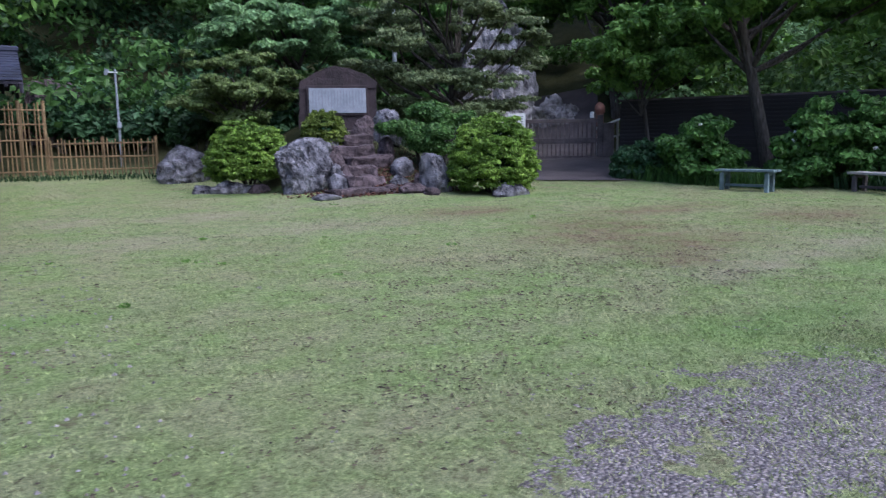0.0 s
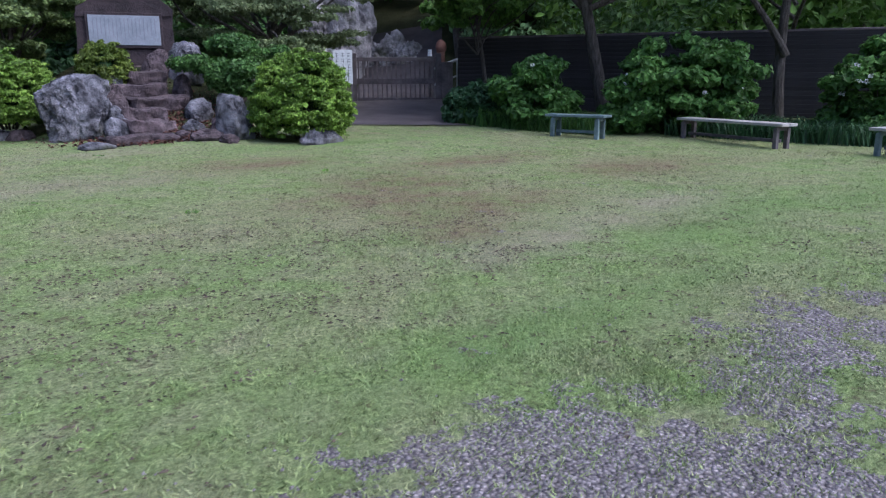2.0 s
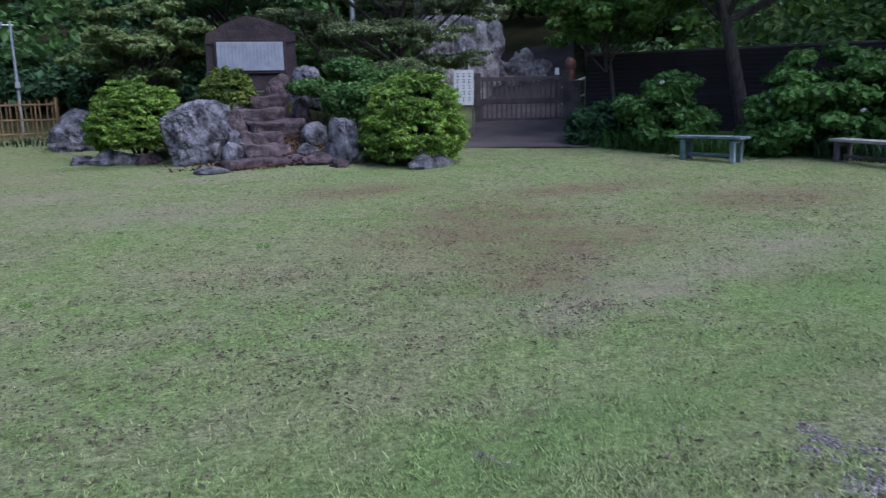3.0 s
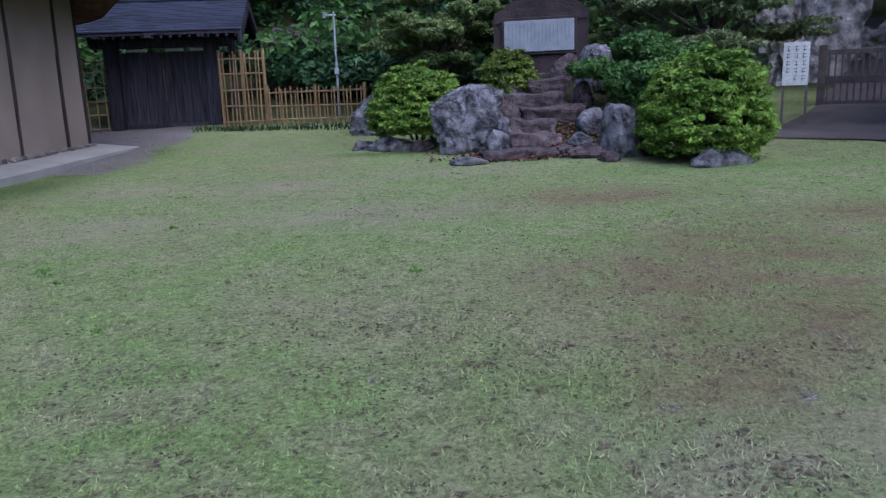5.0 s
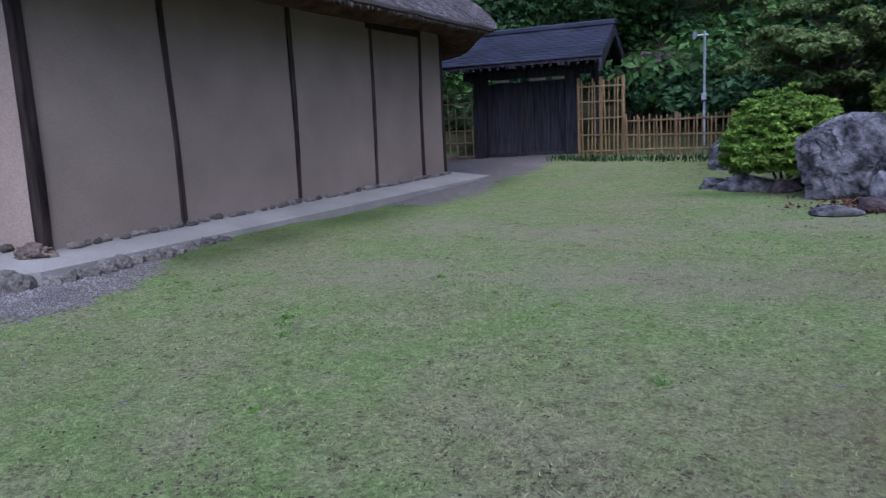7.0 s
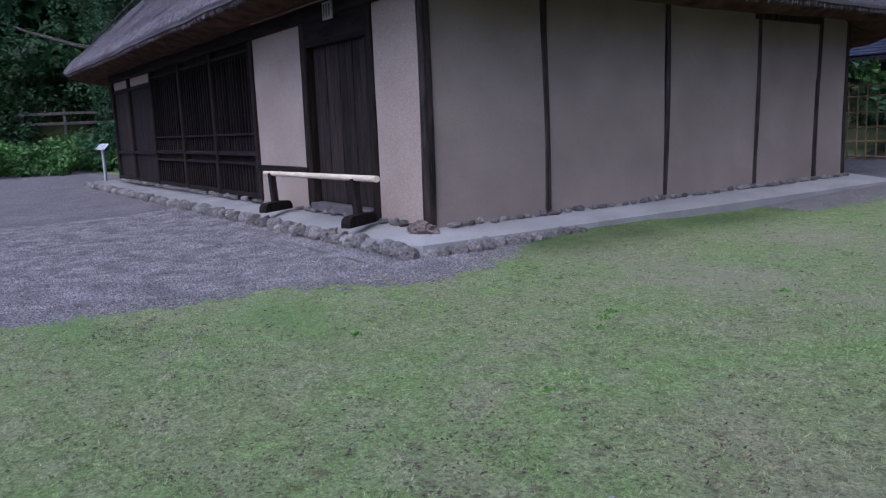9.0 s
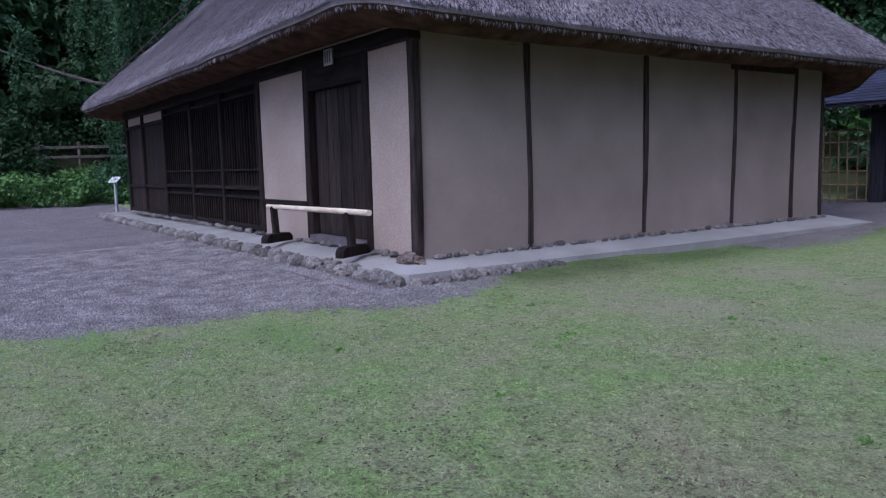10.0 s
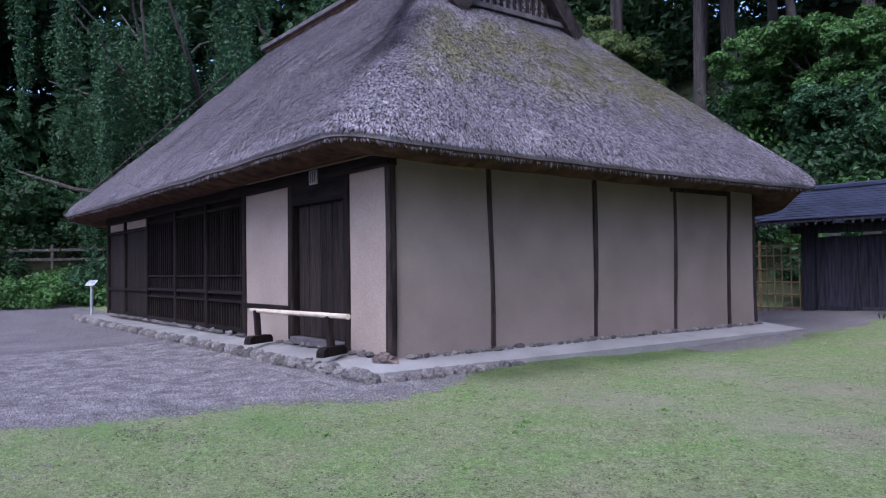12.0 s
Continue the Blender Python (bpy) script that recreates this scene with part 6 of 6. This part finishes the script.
# ---- grass and gravel ----
def grass():
    rng = np.random.default_rng(9)
    n = 980000
    ang, rad = rng.uniform(-3.1416, 3.1416, n), 16.5 * rng.uniform(size=n) ** 0.85
    x, y = 4.2 + rad * np.cos(ang), 2.8 + rad * np.sin(ang)
    keep = (x > -1.4) & (y > 0.5) & (y < 19) & (gravel_mask(x, y) + 0.85 * rng.uniform(size=n) < 1.0) & ~((x < HX1 + 0.75) & (y > HY0 - 0.7))
    keep &= ~((x > 4.6) & (x < 8.2) & (y > 12.4) & (np.abs(x - 6.2) < 1.0)) & ~((y > 17) & (x > 3.5)) & ~((x > 10) & (y > 13.8))
    bare = wob(x, y, 2.2) + 0.7 * wob(y, x, 5.3) + 0.6 * rng.normal(size=n)
    keep &= bare < 1.0
    x, y = x[keep], y[keep]
    n = len(x)
    z = ground_z(x, y) + 0.012 * wob(x, y, 1.1) + 0.008 * wob(y, x, 3.1) - 0.004
    a = rng.uniform(0, 6.28, n)
    h = rng.uniform(0.008, 0.023, n) * (1 + 0.4 * wob(x, y, 0.9)) * np.where(rng.uniform(size=n) > 0.995, 1.5, 1)
    w = rng.uniform(0.0018, 0.004, n) * (1 + 0.05 * np.hypot(x - 4, y - 3))
    tilt = rng.uniform(0.3, 2.0, n) * h
    b = rng.uniform(0, 6.28, n)
    P = np.stack([np.column_stack([x - w * np.cos(a), y - w * np.sin(a), z]), np.column_stack([x + w * np.cos(a), y + w * np.sin(a), z]),
                  np.column_stack([x + tilt * np.cos(b), y + tilt * np.sin(b), z + h])], 1)
    ob = sheet("grass", P.reshape(-1, 3), np.arange(3 * n).reshape(-1, 3), BLADE)
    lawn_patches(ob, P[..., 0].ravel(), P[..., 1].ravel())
    tagged(ob, "short patchy lawn grass with straw and moss", "grass", kind="stuff")


def pebbles():
    rng = np.random.default_rng(10)
    n = 230000
    t = rng.uniform(size=n)
    x = np.where(t < 0.4, rng.uniform(0.8, 8.0, n), rng.uniform(-9.0, 0.8, n))
    y = np.where(t < 0.4, rng.uniform(0.9, 3.4, n), rng.uniform(3.0, 8.6, n))
    g = gravel_mask(x, y)
    keep = (rng.uniform(size=n) < np.clip((g - 0.25) * 1.5, 0.015, 1) * np.where(t < 0.4, 0.3 + 0.35 * wob(x, y, 1.6), 1.0)) & ~((x < HX1 + 0.6) & (y > HY0 - 0.6))
    x, y = x[keep], y[keep]
    n = len(x)
    z = ground_z(x, y) + 0.012 * wob(x, y, 1.1) + 0.008 * wob(y, x, 3.1)
    r = rng.uniform(0.004, 0.0095, n) * np.where(x < 0.8, 1.5, 1.0)
    base = np.array(((1, 0, -0.4), (0, 1, -0.4), (-1, 0, -0.4), (0, -1, -0.4), (0, 0, 0.7)))
    S = r[:, None, None] * base[None] * rng.uniform(0.6, 1.4, (n, 5, 1))
    a = rng.uniform(0, 6.28, n)
    c, s = np.cos(a)[:, None], np.sin(a)[:, None]
    V = np.stack([S[..., 0] * c - S[..., 1] * s + x[:, None], S[..., 0] * s + S[..., 1] * c + y[:, None], S[..., 2] + (z + r * 0.35)[:, None]], -1)
    f = np.array(((0, 1, 4), (1, 2, 4), (2, 3, 4), (3, 0, 4)))
    F = (np.arange(n)[:, None, None] * 5 + f[None]).reshape(-1, 3)
    tagged(sheet("gravel", V.reshape(-1, 3), F, PEBBLE), "loose grey and violet gravel", "gravel", kind="stuff")


SOIL_PATCHES = ((3.2, 4.8, 0.5, 0.25), (3.9, 4.55, 0.6, 0.2), (5.0, 4.6, 0.6, 0.25), (2.75, 4.4, 0.4, 0.3), (3.5, 5.05, 0.5, 0.25), (4.4, 5.65, 0.7, 0.3), (5.5, 5.5, 0.6, 0.3), (2.6, 4.75, 0.5, 0.25), (1.9, 3.6, 0.5, 0.3), (4.0, 6.3, 0.8, 0.3), (3.3, 5.3, 0.35, 0.2), (2.7, 5.35, 0.3, 0.15), (2.76, 4.72, 0.35, 0.2), (3.85, 5.1, 0.4, 0.2), (3.1, 5.7, 0.4, 0.2), (-0.2, 5.0, 0.5, 0.3), (4.1, 5.5, 0.4, 0.2))


def soil_crumbs():
    """Dark worm casts and bits of dead leaf strewn on the turf."""
    rng = np.random.default_rng(12)
    n = 34000
    x, y = rng.uniform(-0.8, 10, n), rng.uniform(2.5, 13, n)
    keep = (rng.uniform(size=n) < 0.05 + 0.4 * (wob(x, y, 1.7) > 0.3) * rng.uniform(size=n) * np.clip(1.5 - y / 9, 0.25, 1) + 0.65 * patch(x, y, SOIL_PATCHES)) & (gravel_mask(x, y) < 0.8)
    x, y = x[keep], y[keep]
    m = 9
    k = rng.integers(1, m, len(x))
    x, y = np.repeat(x, k), np.repeat(y, k)
    x, y = x + rng.normal(0, 0.05, len(x)), y + rng.normal(0, 0.035, len(x))
    n = len(x)
    z = ground_z(x, y) + 0.012 * wob(x, y, 1.1) + 0.008 * wob(y, x, 3.1)
    r = 0.0025 + 0.0085 * rng.uniform(size=n) ** 2
    base = np.array(((1, 0, 0), (0, 1, 0), (-1, 0, 0), (0, -1, 0), (0, 0, 0.9)))
    a = rng.uniform(0, 6.28, n)
    S = r[:, None, None] * base[None] * rng.uniform(0.5, 1.5, (n, 5, 1))
    S[..., 0] *= rng.uniform(0.8, 2.4, (n, 1))
    S[..., 1] *= rng.uniform(0.4, 1.0, (n, 1))
    S = np.stack([S[..., 0] * np.cos(a)[:, None] - S[..., 1] * np.sin(a)[:, None], S[..., 0] * np.sin(a)[:, None] + S[..., 1] * np.cos(a)[:, None], S[..., 2] * 0.7], -1)
    V = np.stack([x, y, z + 0.004], 1)[:, None] + S
    f = np.array(((0, 1, 4), (1, 2, 4), (2, 3, 4), (3, 0, 4)))
    F = (np.arange(n)[:, None, None] * 5 + f[None]).reshape(-1, 3)
    tagged(sheet("soil_crumbs", V.reshape(-1, 3), F, CRUMB), "dark soil crumbs and leaf scraps on the turf", "soil", kind="stuff")


def weeds():
    """Flat rosettes of broad-leaved weeds in the turf."""
    rng = np.random.default_rng(14)
    spots = ((1.8, 7.7, 0.09), (1.95, 7.5, 0.06), (1.7, 7.85, 0.05), (0.9, 6.16, 0.05), (4.3, 7.35, 0.06), (5.0, 12.1, 0.08), (2.6, 6.4, 0.04), (3.4, 8.6, 0.05), (2.2, 9.3, 0.05), (6.6, 8.9, 0.05), (0.6, 8.4, 0.06))
    blobs = [(x, y, gz(x, y) + 0.008, r, r, 0.014) for x, y, r in spots]
    tagged(foliage("weed_rosettes", blobs, 22, 0.016, LEAF_FRESH, rng, None, 0.1, 2.2), "small green weeds growing in the turf", "weeds", kind="stuff")


weeds()
CRUMB = surface("dark_soil_crumb", (0.04, 0.032, 0.024), (0.125, 0.1, 0.075), 3, 60, 0.95, 0, island=0.5)
soil_crumbs()
PEBBLE = surface("gravel_stone", (0.085, 0.077, 0.081), (0.25, 0.228, 0.235), 3, 60, 0.9, 0, island=0.45)
grass()
pebbles()
